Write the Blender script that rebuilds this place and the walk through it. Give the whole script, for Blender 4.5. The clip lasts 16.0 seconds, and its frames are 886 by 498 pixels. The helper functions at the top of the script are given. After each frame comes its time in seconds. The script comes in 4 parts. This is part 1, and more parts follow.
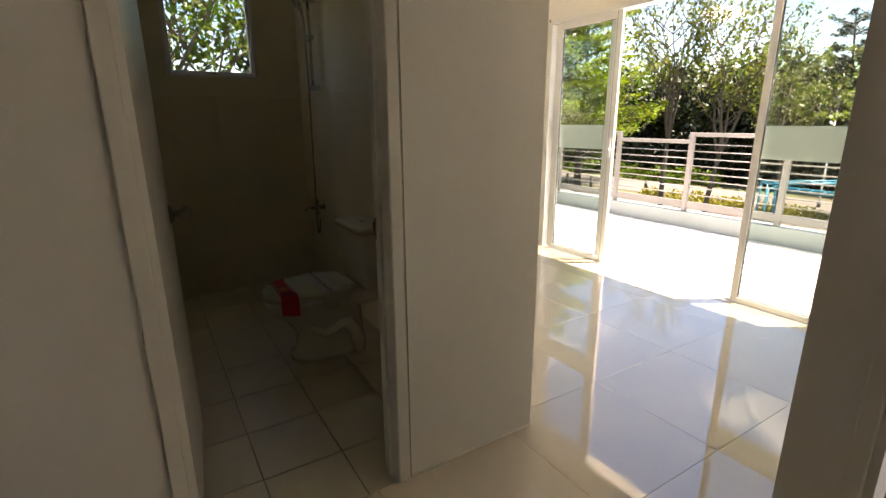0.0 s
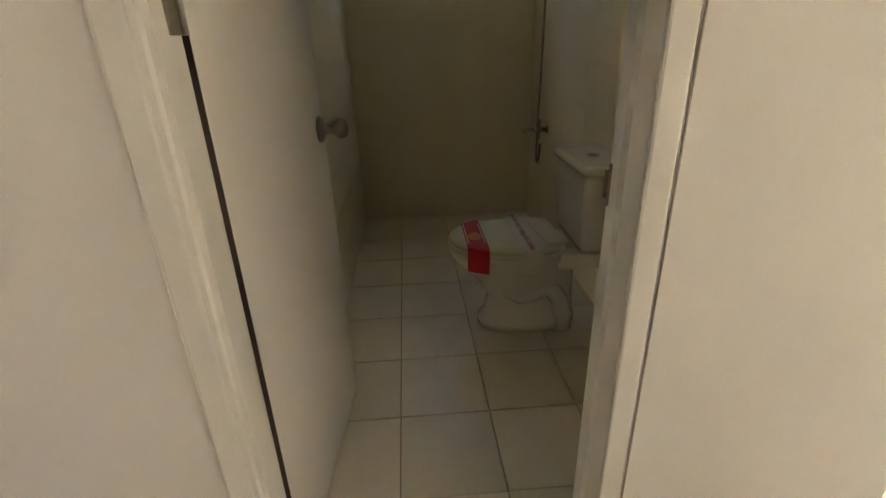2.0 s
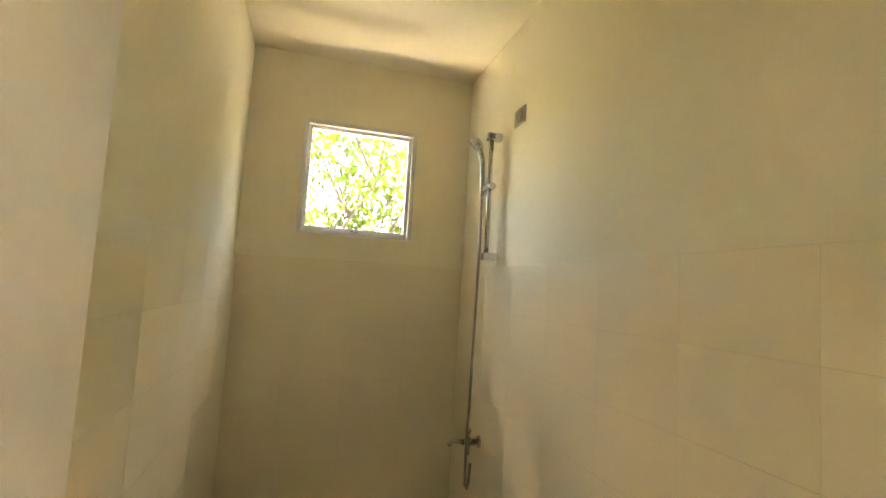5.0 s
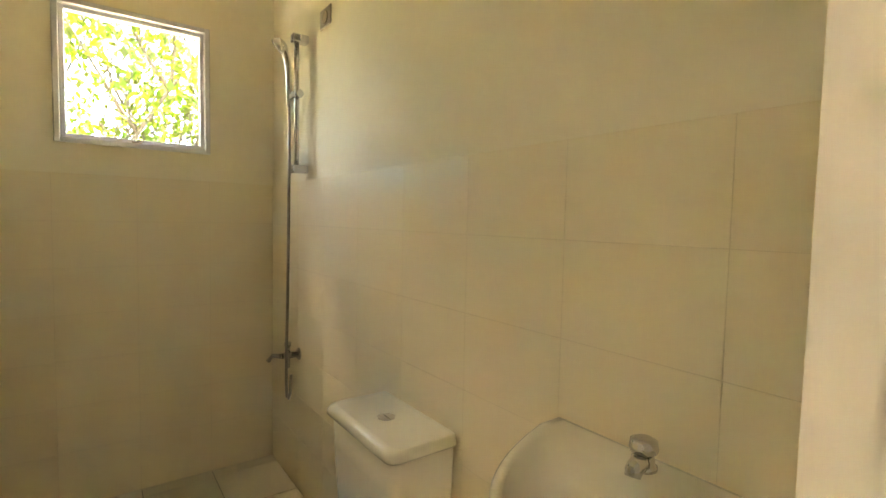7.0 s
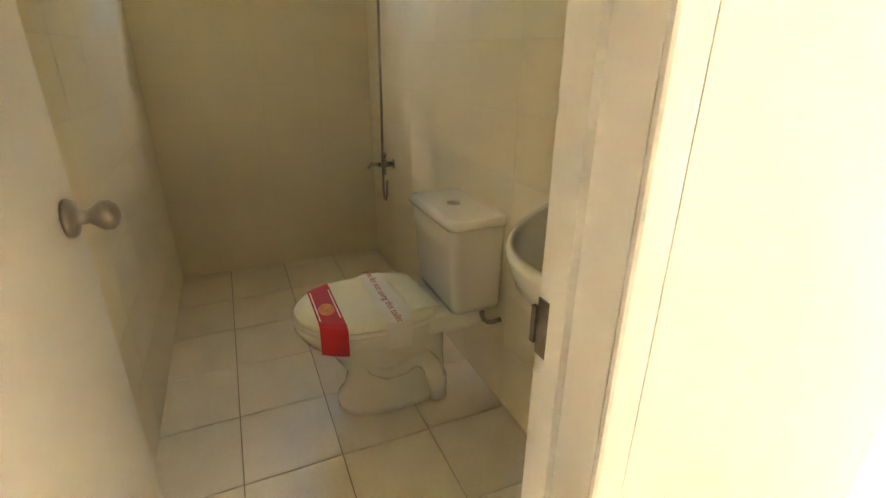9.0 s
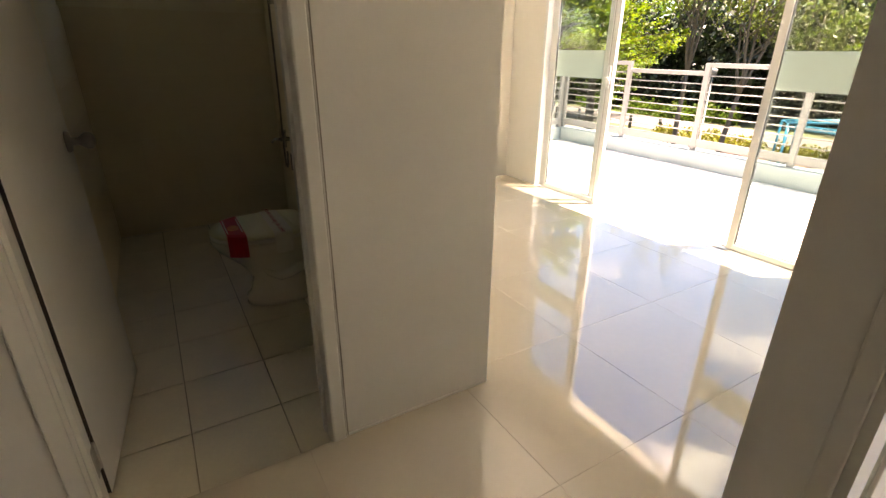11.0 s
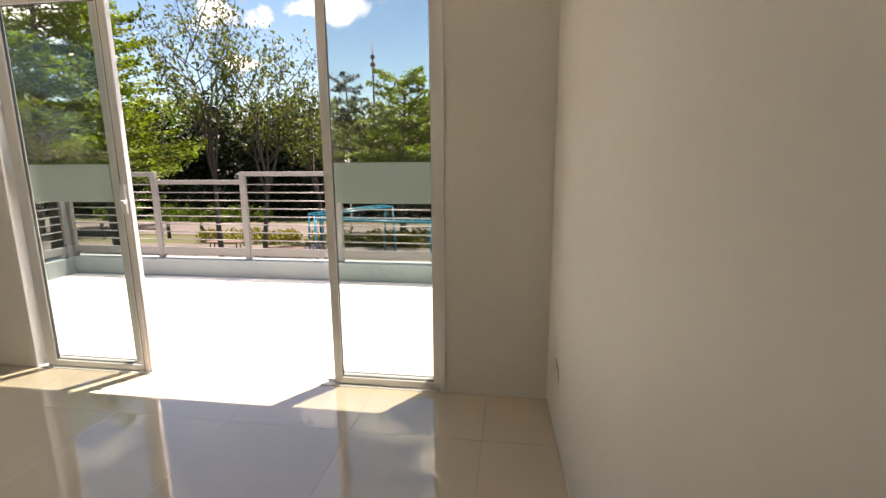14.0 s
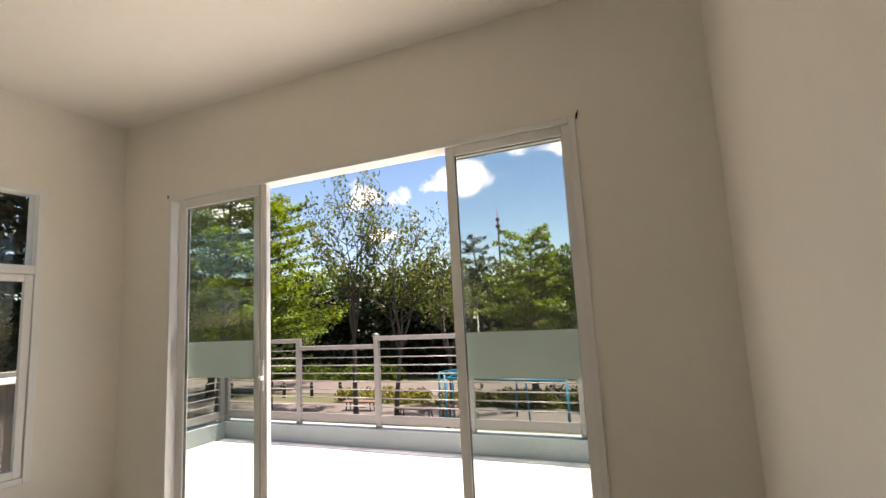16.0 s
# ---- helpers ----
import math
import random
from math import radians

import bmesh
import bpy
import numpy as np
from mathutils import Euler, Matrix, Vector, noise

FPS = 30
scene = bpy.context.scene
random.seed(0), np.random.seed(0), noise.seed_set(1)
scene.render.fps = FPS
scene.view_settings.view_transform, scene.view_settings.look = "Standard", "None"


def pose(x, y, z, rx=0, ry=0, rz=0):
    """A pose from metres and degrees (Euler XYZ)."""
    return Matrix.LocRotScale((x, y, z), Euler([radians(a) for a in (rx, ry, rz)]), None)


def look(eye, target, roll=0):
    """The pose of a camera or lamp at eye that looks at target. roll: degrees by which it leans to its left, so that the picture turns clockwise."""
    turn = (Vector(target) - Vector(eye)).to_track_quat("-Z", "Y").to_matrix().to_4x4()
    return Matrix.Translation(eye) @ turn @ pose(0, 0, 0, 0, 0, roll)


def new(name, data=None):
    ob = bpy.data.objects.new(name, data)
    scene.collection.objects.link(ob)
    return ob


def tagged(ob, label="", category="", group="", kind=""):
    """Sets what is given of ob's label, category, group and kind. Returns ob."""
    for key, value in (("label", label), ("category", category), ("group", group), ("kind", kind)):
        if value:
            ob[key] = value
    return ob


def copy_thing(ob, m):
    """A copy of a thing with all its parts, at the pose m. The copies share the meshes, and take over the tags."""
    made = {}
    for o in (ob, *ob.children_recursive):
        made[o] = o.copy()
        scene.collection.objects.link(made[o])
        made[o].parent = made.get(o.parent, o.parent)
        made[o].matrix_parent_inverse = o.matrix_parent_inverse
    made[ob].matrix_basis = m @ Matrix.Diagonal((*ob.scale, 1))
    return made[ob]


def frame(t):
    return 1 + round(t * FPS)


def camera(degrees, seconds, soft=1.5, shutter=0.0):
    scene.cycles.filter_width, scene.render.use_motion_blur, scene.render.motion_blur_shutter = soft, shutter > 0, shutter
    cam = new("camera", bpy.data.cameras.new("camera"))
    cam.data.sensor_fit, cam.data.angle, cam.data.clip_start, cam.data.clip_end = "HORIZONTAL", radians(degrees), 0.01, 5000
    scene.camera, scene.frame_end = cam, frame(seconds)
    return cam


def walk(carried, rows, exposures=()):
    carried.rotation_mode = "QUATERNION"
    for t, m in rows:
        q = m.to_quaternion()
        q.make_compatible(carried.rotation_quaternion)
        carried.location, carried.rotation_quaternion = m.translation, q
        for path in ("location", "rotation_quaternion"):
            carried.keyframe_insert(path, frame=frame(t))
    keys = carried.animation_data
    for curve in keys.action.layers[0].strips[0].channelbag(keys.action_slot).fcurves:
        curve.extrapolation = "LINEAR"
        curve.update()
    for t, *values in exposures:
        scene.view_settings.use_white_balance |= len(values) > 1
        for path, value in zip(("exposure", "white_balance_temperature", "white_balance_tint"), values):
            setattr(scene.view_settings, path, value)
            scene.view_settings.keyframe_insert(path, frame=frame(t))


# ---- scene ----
cam = camera(85.5, 16.0)
PATH = [
    (0, (1.307, -1.231, 1.243), (-0.337, -0.216, 0.724), -0.4),
    (0.5, (1.172, -1.15, 1.22), (-0.584, -0.41, 0.612), -1.2),
    (1, (1.007, -1.052, 1.168), (-0.795, -0.553, 0.458), -2.1),
    (1.5, (0.844, -0.937, 1.15), (-0.974, -0.661, 0.363), -2.5),
    (2, (0.634, -0.94, 1.132), (-1.193, -0.822, 0.326), -1.8),
    (2.5, (0.41, -0.965, 1.156), (-1.455, -0.934, 0.436), -1.5),
    (3, (0.167, -0.929, 1.156), (-1.758, -0.942, 0.612), -0.3),
    (3.5, (0.007, -0.922, 1.223), (-1.967, -0.931, 0.902), -0.2),
    (3.7, (-0.024, -0.929, 1.242), (-2.012, -0.92, 1.027), -0.0),
    (5.8, (-0.074, -0.897, 1.316), (-1.89, -0.099, 1.569), 5.0),
    (6, (-0.06, -0.87, 1.312), (-1.847, 0.002, 1.53), 4.6),
    (6.5, (-0.051, -0.886, 1.272), (-1.729, 0.199, 1.365), 2.8),
    (7, (-0.029, -0.882, 1.251), (-1.64, 0.297, 1.134), 1.2),
    (7.5, (-0.028, -0.874, 1.21), (-1.638, 0.251, 0.835), 0.7),
    (8, (0.001, -0.915, 1.202), (-1.657, -0.016, 0.537), 0.3),
    (10.5, (1.002, -0.869, 1.158), (-0.715, -0.191, 0.389), 0.2),
    (11, (1.23, -0.93, 1.191), (-0.359, 0.013, 0.424), 0.3),
    (11.5, (1.315, -0.915, 1.183), (-0.188, 0.18, 0.446), 0.0),
    (12, (1.234, -0.81, 1.187), (-0.178, 0.398, 0.45), -0.3),
    (12.5, (1.04, -0.668, 1.179), (-0.187, 0.721, 0.428), -1.0),
    (13, (0.887, -0.452, 1.151), (-0.07, 1.139, 0.409), -0.9),
    (13.5, (0.73, -0.283, 1.165), (0.12, 1.514, 0.534), -0.9),
    (14, (0.631, -0.196, 1.224), (0.341, 1.746, 0.843), -0.5),
    (14.5, (0.6, -0.113, 1.256), (0.438, 1.879, 1.16), -0.5),
    (15, (0.552, 0.016, 1.292), (0.297, 1.997, 1.395), -1.4),
    (15.5, (0.517, 0.058, 1.287), (0.034, 1.986, 1.507), -2.4),
    (16, (0.514, 0.072, 1.286), (-0.259, 1.897, 1.555), -3.0),
]
EXPOSURES = [(0, 2.72, 8300, 21), (1.0, 3.25, 8300, 22), (2.0, 4.3, 8100, 21), (2.5, 4.92, 8300, 21), (3.0, 5.7, 9200, 21), (3.5, 5.95, 10000, 20), (6, 6.15, 10000, 20), (7.5, 6.3, 10200, 20), (8, 6.4, 10300, 20), (10.5, 3.95, 8600, 21), (11, 3.2, 8500, 22), (11.5, 3.05, 8400, 22), (12.5, 2.9, 8300, 22), (13.5, 2.1, 7900, 22), (14.5, 1.6, 7700, 22), (16, 1.62, 7600, 22)]
walk(cam, [(t, look(eye, target, roll)) for t, eye, target, roll in PATH], EXPOSURES)

# ---- world and sun ----
SUN_EL, SUN_AZ = radians(77), math.atan2(0.56, 0.83)      # azimuth from +Y towards +X
world = bpy.data.worlds.new("sky")
scene.world = world
world.use_nodes = True
wn, wl = world.node_tree.nodes, world.node_tree.links
wn.clear()
w_out = wn.new("ShaderNodeOutputWorld")
w_bg = wn.new("ShaderNodeBackground")
w_bg.inputs["Strength"].default_value = 0.06
sky = wn.new("ShaderNodeTexSky")
sky.sky_type, sky.sun_disc = "NISHITA", False
sky.sun_elevation, sky.sun_rotation = SUN_EL, SUN_AZ
sky.air_density, sky.dust_density, sky.ozone_density = 1.0, 0.1, 1.9
w_tc = wn.new("ShaderNodeTexCoord")
w_map = wn.new("ShaderNodeMapping")
w_map.inputs["Scale"].default_value = (1.0, 1.0, 2.2)
w_map.inputs["Location"].default_value = (0.35, 0.2, 0.1)
w_n = wn.new("ShaderNodeTexNoise")
w_n.inputs["Scale"].default_value, w_n.inputs["Detail"].default_value, w_n.inputs["Roughness"].default_value = 3.4, 9, 0.55
w_r = wn.new("ShaderNodeValToRGB")
w_r.color_ramp.elements[0].position, w_r.color_ramp.elements[1].position = 0.52, 0.62
w_mix = wn.new("ShaderNodeMix")
w_mix.data_type = "RGBA"
w_mix.inputs["B"].default_value = (12.0, 12.0, 12.2, 1)
wl.new(w_tc.outputs["Generated"], w_map.inputs["Vector"])
wl.new(w_map.outputs["Vector"], w_n.inputs["Vector"])
wl.new(w_n.outputs["Fac"], w_r.inputs["Fac"])


def node(kind, op="", **values):
    """A world node with its operation and its plain input values."""
    nd = wn.new(kind)
    if op:
        nd.operation = op
    for key, val in values.items():
        nd.inputs[int(key[1:])].default_value = val
    return nd


# fair-weather cumulus low over the park, and broken cloud higher up
w_n2 = wn.new("ShaderNodeTexNoise")
w_n2.inputs["Scale"].default_value, w_n2.inputs["Detail"].default_value = 14.0, 8
wl.new(w_tc.outputs["Generated"], w_n2.inputs["Vector"])
near = None
for az, el, rw, rh in ((31.3, 14.3, 0.070, 0.034), (30.0, 9.6, 0.03, 0.012), (20.4, 16.2, 0.085, 0.040), (8.0, 18.5, 0.09, 0.022), (48.0, 13.0, 0.10, 0.05), (58.0, 20.0, 0.12, 0.06), (-12.0, 22.0, 0.13, 0.05)):
    c = (-math.sin(radians(az)) * math.cos(radians(el)), math.cos(radians(az)) * math.cos(radians(el)), math.sin(radians(el)))
    d = node("ShaderNodeVectorMath", "SUBTRACT", i1=c)
    wl.new(w_tc.outputs["Generated"], d.inputs[0])
    q = node("ShaderNodeVectorMath", "DIVIDE", i1=(rw, rw, rh))
    wl.new(d.outputs[0], q.inputs[0])
    ln = node("ShaderNodeVectorMath", "LENGTH")
    wl.new(q.outputs[0], ln.inputs[0])
    if near is None:
        near = ln.outputs["Value"]
    else:
        mn = node("ShaderNodeMath", "MINIMUM")
        wl.new(near, mn.inputs[0])
        wl.new(ln.outputs["Value"], mn.inputs[1])
        near = mn.outputs[0]
ragged = node("ShaderNodeMath", "MULTIPLY_ADD", i1=2.6, i2=-1.3)
wl.new(w_n2.outputs["Fac"], ragged.inputs[0])
edge = node("ShaderNodeMath", "ADD")
wl.new(near, edge.inputs[0])
wl.new(ragged.outputs[0], edge.inputs[1])
low = node("ShaderNodeMapRange")
low.inputs["From Min"].default_value, low.inputs["From Max"].default_value = 1.0, 0.45
low.inputs["To Min"].default_value, low.inputs["To Max"].default_value = 0.0, 1.0
wl.new(edge.outputs[0], low.inputs["Value"])
sep = node("ShaderNodeSeparateXYZ")
wl.new(w_tc.outputs["Generated"], sep.inputs[0])
high = node("ShaderNodeMapRange")
high.inputs["From Min"].default_value, high.inputs["From Max"].default_value = 0.36, 0.5
wl.new(sep.outputs["Z"], high.inputs["Value"])
hi = node("ShaderNodeMath", "MULTIPLY")
wl.new(high.outputs["Result"], hi.inputs[0])
wl.new(w_r.outputs["Color"], hi.inputs[1])
cover = node("ShaderNodeMath", "MAXIMUM")
wl.new(hi.outputs[0], cover.inputs[0])
wl.new(low.outputs["Result"], cover.inputs[1])
wl.new(cover.outputs[0], w_mix.inputs["Factor"])
deep = node("ShaderNodeHueSaturation")
deep.inputs["Saturation"].default_value, deep.inputs["Value"].default_value = 1.14, 1.12
wl.new(sky.outputs["Color"], deep.inputs["Color"])
wl.new(deep.outputs["Color"], w_mix.inputs["A"])
wl.new(w_mix.outputs["Result"], w_bg.inputs["Color"])
wl.new(w_bg.outputs["Background"], w_out.inputs["Surface"])
sun = new("sun", bpy.data.lights.new("sun", "SUN"))
sun.data.energy, sun.data.angle, sun.data.color = 5.0, radians(0.5), (1.0, 0.96, 0.9)
sun.matrix_world = look((math.sin(SUN_AZ) * math.cos(SUN_EL) * 30, math.cos(SUN_AZ) * math.cos(SUN_EL) * 30, math.sin(SUN_EL) * 30), (0, 0, 0))


# ---- materials ----
def material(name, color, rough=0.5, metal=0.0, spot=0.0, spot_scale=3.0, bump=0.0, bump_scale=60.0, per_object=0.0, per_island=0.0, coat=0.0, second=None, spec=0.5):
    """Principled surface: colour varied by a coarse and a fine noise, with fine relief."""
    m = bpy.data.materials.new(name)
    m.use_nodes = True
    n, l = m.node_tree.nodes, m.node_tree.links
    p = n["Principled BSDF"]
    p.inputs["Roughness"].default_value, p.inputs["Metallic"].default_value = rough, metal
    p.inputs["Coat Weight"].default_value = coat
    p.inputs["Specular IOR Level"].default_value = spec
    tc = n.new("ShaderNodeTexCoord")
    col = None
    if spot or second:
        a = n.new("ShaderNodeTexNoise")
        a.inputs["Scale"].default_value, a.inputs["Detail"].default_value = spot_scale, 6
        l.new(tc.outputs["Object"], a.inputs["Vector"])
        b = n.new("ShaderNodeTexNoise")
        b.inputs["Scale"].default_value, b.inputs["Detail"].default_value = spot_scale * 14, 4
        l.new(tc.outputs["Object"], b.inputs["Vector"])
        add = n.new("ShaderNodeMath")
        add.operation = "MULTIPLY_ADD"
        l.new(b.outputs["Fac"], add.inputs[0])
        add.inputs[1].default_value = 0.45
        l.new(a.outputs["Fac"], add.inputs[2])
        mr = n.new("ShaderNodeMapRange")
        mr.inputs["From Min"].default_value, mr.inputs["From Max"].default_value = 0.5, 0.95
        l.new(add.outputs[0], mr.inputs["Value"])
        mx = n.new("ShaderNodeMix")
        mx.data_type = "RGBA"
        dark = second or tuple(c * (1 - spot) for c in color)
        mx.inputs["A"].default_value, mx.inputs["B"].default_value = (*dark, 1), (*color, 1)
        l.new(mr.outputs["Result"], mx.inputs["Factor"])
        col = mx.outputs["Result"]
    if per_object or per_island:
        hsv = n.new("ShaderNodeHueSaturation")
        if per_object:
            src = n.new("ShaderNodeObjectInfo").outputs["Random"]
        else:
            src = n.new("ShaderNodeNewGeometry").outputs["Random Per Island"]
        k = per_object or per_island
        mr2 = n.new("ShaderNodeMapRange")
        mr2.inputs["To Min"].default_value, mr2.inputs["To Max"].default_value = 1 - k, 1 + k
        l.new(src, mr2.inputs["Value"])
        l.new(mr2.outputs["Result"], hsv.inputs["Value"])
        if per_island:
            mr3 = n.new("ShaderNodeMapRange")
            mr3.inputs["To Min"].default_value, mr3.inputs["To Max"].default_value = 0.47, 0.53
            l.new(src, mr3.inputs["Value"])
            l.new(mr3.outputs["Result"], hsv.inputs["Hue"])
        if col:
            l.new(col, hsv.inputs["Color"])
        else:
            hsv.inputs["Color"].default_value = (*color, 1)
        col = hsv.outputs["Color"]
    if col:
        l.new(col, p.inputs["Base Color"])
    else:
        p.inputs["Base Color"].default_value = (*color, 1)
    if bump:
        bn = n.new("ShaderNodeTexNoise")
        bn.inputs["Scale"].default_value, bn.inputs["Detail"].default_value = bump_scale, 5
        l.new(tc.outputs["Object"], bn.inputs["Vector"])
        bp = n.new("ShaderNodeBump")
        bp.inputs["Strength"].default_value, bp.inputs["Distance"].default_value = bump, 0.004
        l.new(bn.outputs["Fac"], bp.inputs["Height"])
        l.new(bp.outputs["Normal"], p.inputs["Normal"])
    return m


def leaf_material(name, color, glow=0.4):
    """Leaf: diffuse with light passing through, varied leaf by leaf."""
    m = material(name, color, rough=0.45, per_island=0.45, spec=0.35)
    n, l = m.node_tree.nodes, m.node_tree.links
    p = n["Principled BSDF"]
    tr = n.new("ShaderNodeBsdfTranslucent")
    for link in list(l):
        if link.to_socket == p.inputs["Base Color"]:
            l.new(link.from_socket, tr.inputs["Color"])
    mx = n.new("ShaderNodeMixShader")
    mx.inputs["Fac"].default_value = glow
    l.new(p.outputs["BSDF"], mx.inputs[1])
    l.new(tr.outputs["BSDF"], mx.inputs[2])
    l.new(mx.outputs["Shader"], n["Material Output"].inputs["Surface"])
    return m


def glass_material(name, tint, gloss=0.0):
    """Thin clear pane: light goes straight through, with a faint sheen."""
    m = bpy.data.materials.new(name)
    m.use_nodes = True
    n, l = m.node_tree.nodes, m.node_tree.links
    n.remove(n["Principled BSDF"])
    t = n.new("ShaderNodeBsdfTransparent")
    t.inputs["Color"].default_value = (*tint, 1)
    g = n.new("ShaderNodeBsdfGlossy")
    g.inputs["Roughness"].default_value = 0.02
    fr = n.new("ShaderNodeLayerWeight")
    fr.inputs["Blend"].default_value = 0.5
    pw = n.new("ShaderNodeMath")
    pw.operation = "POWER"
    pw.inputs[1].default_value = 5.0
    l.new(fr.outputs["Facing"], pw.inputs[0])
    ma = n.new("ShaderNodeMath")
    ma.operation = "MULTIPLY_ADD"
    ma.inputs[1].default_value, ma.inputs[2].default_value = 0.5, 0.025
    l.new(pw.outputs[0], ma.inputs[0])
    mx = n.new("ShaderNodeMixShader")
    l.new(ma.outputs[0], mx.inputs["Fac"])
    l.new(t.outputs["BSDF"], mx.inputs[1])
    l.new(g.outputs["BSDF"], mx.inputs[2])
    l.new(mx.outputs["Shader"], n["Material Output"].inputs["Surface"])
    return m


PAINT = material("wall_paint", (0.83, 0.80, 0.74), 0.6, spot=0.05, spot_scale=1.3, bump=0.12, bump_scale=45)
CEILING = material("ceiling_paint", (0.85, 0.83, 0.79), 0.7, spot=0.04, spot_scale=1.1, bump=0.1, bump_scale=40)
BATH_PAINT = material("bath_paint", (0.90, 0.83, 0.65), 0.8, spec=0.2, spot=0.05, spot_scale=1.6, bump=0.1, bump_scale=40)
PORCELAIN = material("polished_tile", (0.64, 0.55, 0.42), 0.04, spot=0.06, spot_scale=2.0, per_object=0.025, spec=1.0, coat=0.8)
GROUT = material("grout", (0.60, 0.52, 0.40), 0.9, spot=0.3, spot_scale=12)
BATH_GROUT = material("bath_grout", (0.43, 0.35, 0.23), 0.9, spot=0.4, spot_scale=8)
BATH_TILE = material("bath_floor_tile", (0.80, 0.72, 0.56), 0.35, spot=0.12, spot_scale=5, per_object=0.05, bump=0.05, bump_scale=120)
WALL_TILE = material("bath_wall_tile", (0.865, 0.77, 0.565), 0.38, spot=0.008, spot_scale=1.5)
WALL_GROUT = material("wall_grout", (0.80, 0.71, 0.52), 0.9, spot=0.1, spot_scale=9)
DOOR_PAINT = material("door_enamel", (0.80, 0.77, 0.70), 0.35, spot=0.04, spot_scale=2.5, bump=0.05, bump_scale=30)
ALU = material("white_coated_aluminium", (0.80, 0.80, 0.80), 0.3, spot=0.06, spot_scale=6)
GASKET = material("grey_gasket", (0.10, 0.10, 0.10), 0.7)
GLASS = glass_material("clear_glass", (0.92, 0.945, 0.93))
CHROME = material("chrome", (0.62, 0.62, 0.64), 0.10, metal=1.0, spot=0.1, spot_scale=20)
STEEL = material("brushed_steel", (0.36, 0.32, 0.28), 0.28, metal=1.0, spot=0.25, spot_scale=30)
DARK_STEEL = material("dull_steel", (0.36, 0.31, 0.26), 0.5, metal=1.0, spot=0.4, spot_scale=40)
CERAMIC = material("glazed_ceramic", (0.84, 0.79, 0.66), 0.14, spot=0.02, spot_scale=4, coat=0.2)
PLASTIC = material("white_plastic", (0.80, 0.76, 0.66), 0.35, spot=0.04, spot_scale=8)
PVC = material("grey_white_pvc", (0.70, 0.69, 0.66), 0.45, spot=0.1, spot_scale=12)
FILM = material("cream_wrapping_film", (0.78, 0.74, 0.52), 0.4, spot=0.06, spot_scale=9, bump=0.25, bump_scale=18)
RED = material("red_paper", (0.62, 0.015, 0.02), 0.6, spot=0.12, spot_scale=12)
PAPER = material("white_paper", (0.80, 0.76, 0.66), 0.55, spot=0.06, spot_scale=14)
ORANGE = material("orange_print", (0.8, 0.28, 0.02), 0.4, second=(0.7, 0.05, 0.02), spot_scale=40)
INK = material("red_ink", (0.45, 0.03, 0.03), 0.6)
CONCRETE = material("balcony_screed", (0.76, 0.74, 0.70), 0.75, spot=0.14, spot_scale=0.9, bump=0.2, bump_scale=30)
KERB = material("kerb_paint", (0.24, 0.28, 0.29), 0.7, spot=0.12, spot_scale=2.5, bump=0.15, bump_scale=25)
RAIL = material("rail_enamel", (0.21, 0.20, 0.195), 0.4, spot=0.08, spot_scale=5)
FACADE = material("facade_paint", (0.62, 0.60, 0.55), 0.75, spot=0.08, spot_scale=1.0, bump=0.15, bump_scale=20)
# brown wall colour, darkened to hold the shade the parapet lies in
SHADED_BROWN = material("shaded_brown_paint", (0.045, 0.036, 0.030), 0.8, spot=0.2, spot_scale=1.5, bump=0.2, bump_scale=20)
GRASS = material("lawn", (0.045, 0.065, 0.015), 0.9, second=(0.07, 0.055, 0.03), spot_scale=0.25, bump=0.5, bump_scale=8)
PAVING = material("plaza_paving", (0.105, 0.088, 0.080), 0.8, spot=0.2, spot_scale=0.5, bump=0.2, bump_scale=10)
# near-black brown that paints the shade inside the hedge
HEDGE_SHADE = material("hedge_shade", (0.03, 0.025, 0.018), 0.95, spot=0.4, spot_scale=0.6, bump=0.4, bump_scale=6)
BARK = material("bark", (0.10, 0.08, 0.065), 0.9, spot=0.4, spot_scale=6, bump=0.6, bump_scale=25)
BLUE = material("blue_enamel", (0.006, 0.16, 0.25), 0.35, spot=0.15, spot_scale=4)
# mottled grey, lightened so the unseen side slab bounces more light
BOUNCE_GREY = material("bounce_grey", (0.30, 0.28, 0.25), 0.8, spot=0.3, spot_scale=2, bump=0.2, bump_scale=30)
HINGE_STEEL = material("zinc_steel", (0.56, 0.52, 0.46), 0.42, metal=1.0, spot=0.25, spot_scale=30)
# grey-brown that paints the shade in the crack beside the casing
CRACK_SHADE = material("crack_shade", (0.42, 0.36, 0.29), 0.8, spot=0.3, spot_scale=8)
# dark brown that paints the shade in the door's hinge gap
GAP_SHADE = material("gap_shade", (0.06, 0.038, 0.026), 0.8, spot=0.3, spot_scale=10)
PLANK = material("weathered_plank", (0.16, 0.09, 0.065), 0.7, spot=0.3, spot_scale=5, bump=0.3, bump_scale=30)
BLACK_PAINT = material("black_paint", (0.03, 0.03, 0.03), 0.6, spot=0.3, spot_scale=9)
LAMP_GREY = material("galvanised_steel", (0.22, 0.225, 0.23), 0.5, metal=0.6, spot=0.2, spot_scale=9)
MAST = material("mast_paint", (0.10, 0.09, 0.09), 0.6, second=(0.25, 0.05, 0.04), spot_scale=0.4)
LEAF_BRIGHT = leaf_material("leaf_bright", (0.135, 0.190, 0.008), 0.55)
LEAF_MID = leaf_material("leaf_mid", (0.075, 0.120, 0.010), 0.45)
LEAF_DULL = leaf_material("leaf_dull", (0.095, 0.12, 0.02), 0.5)
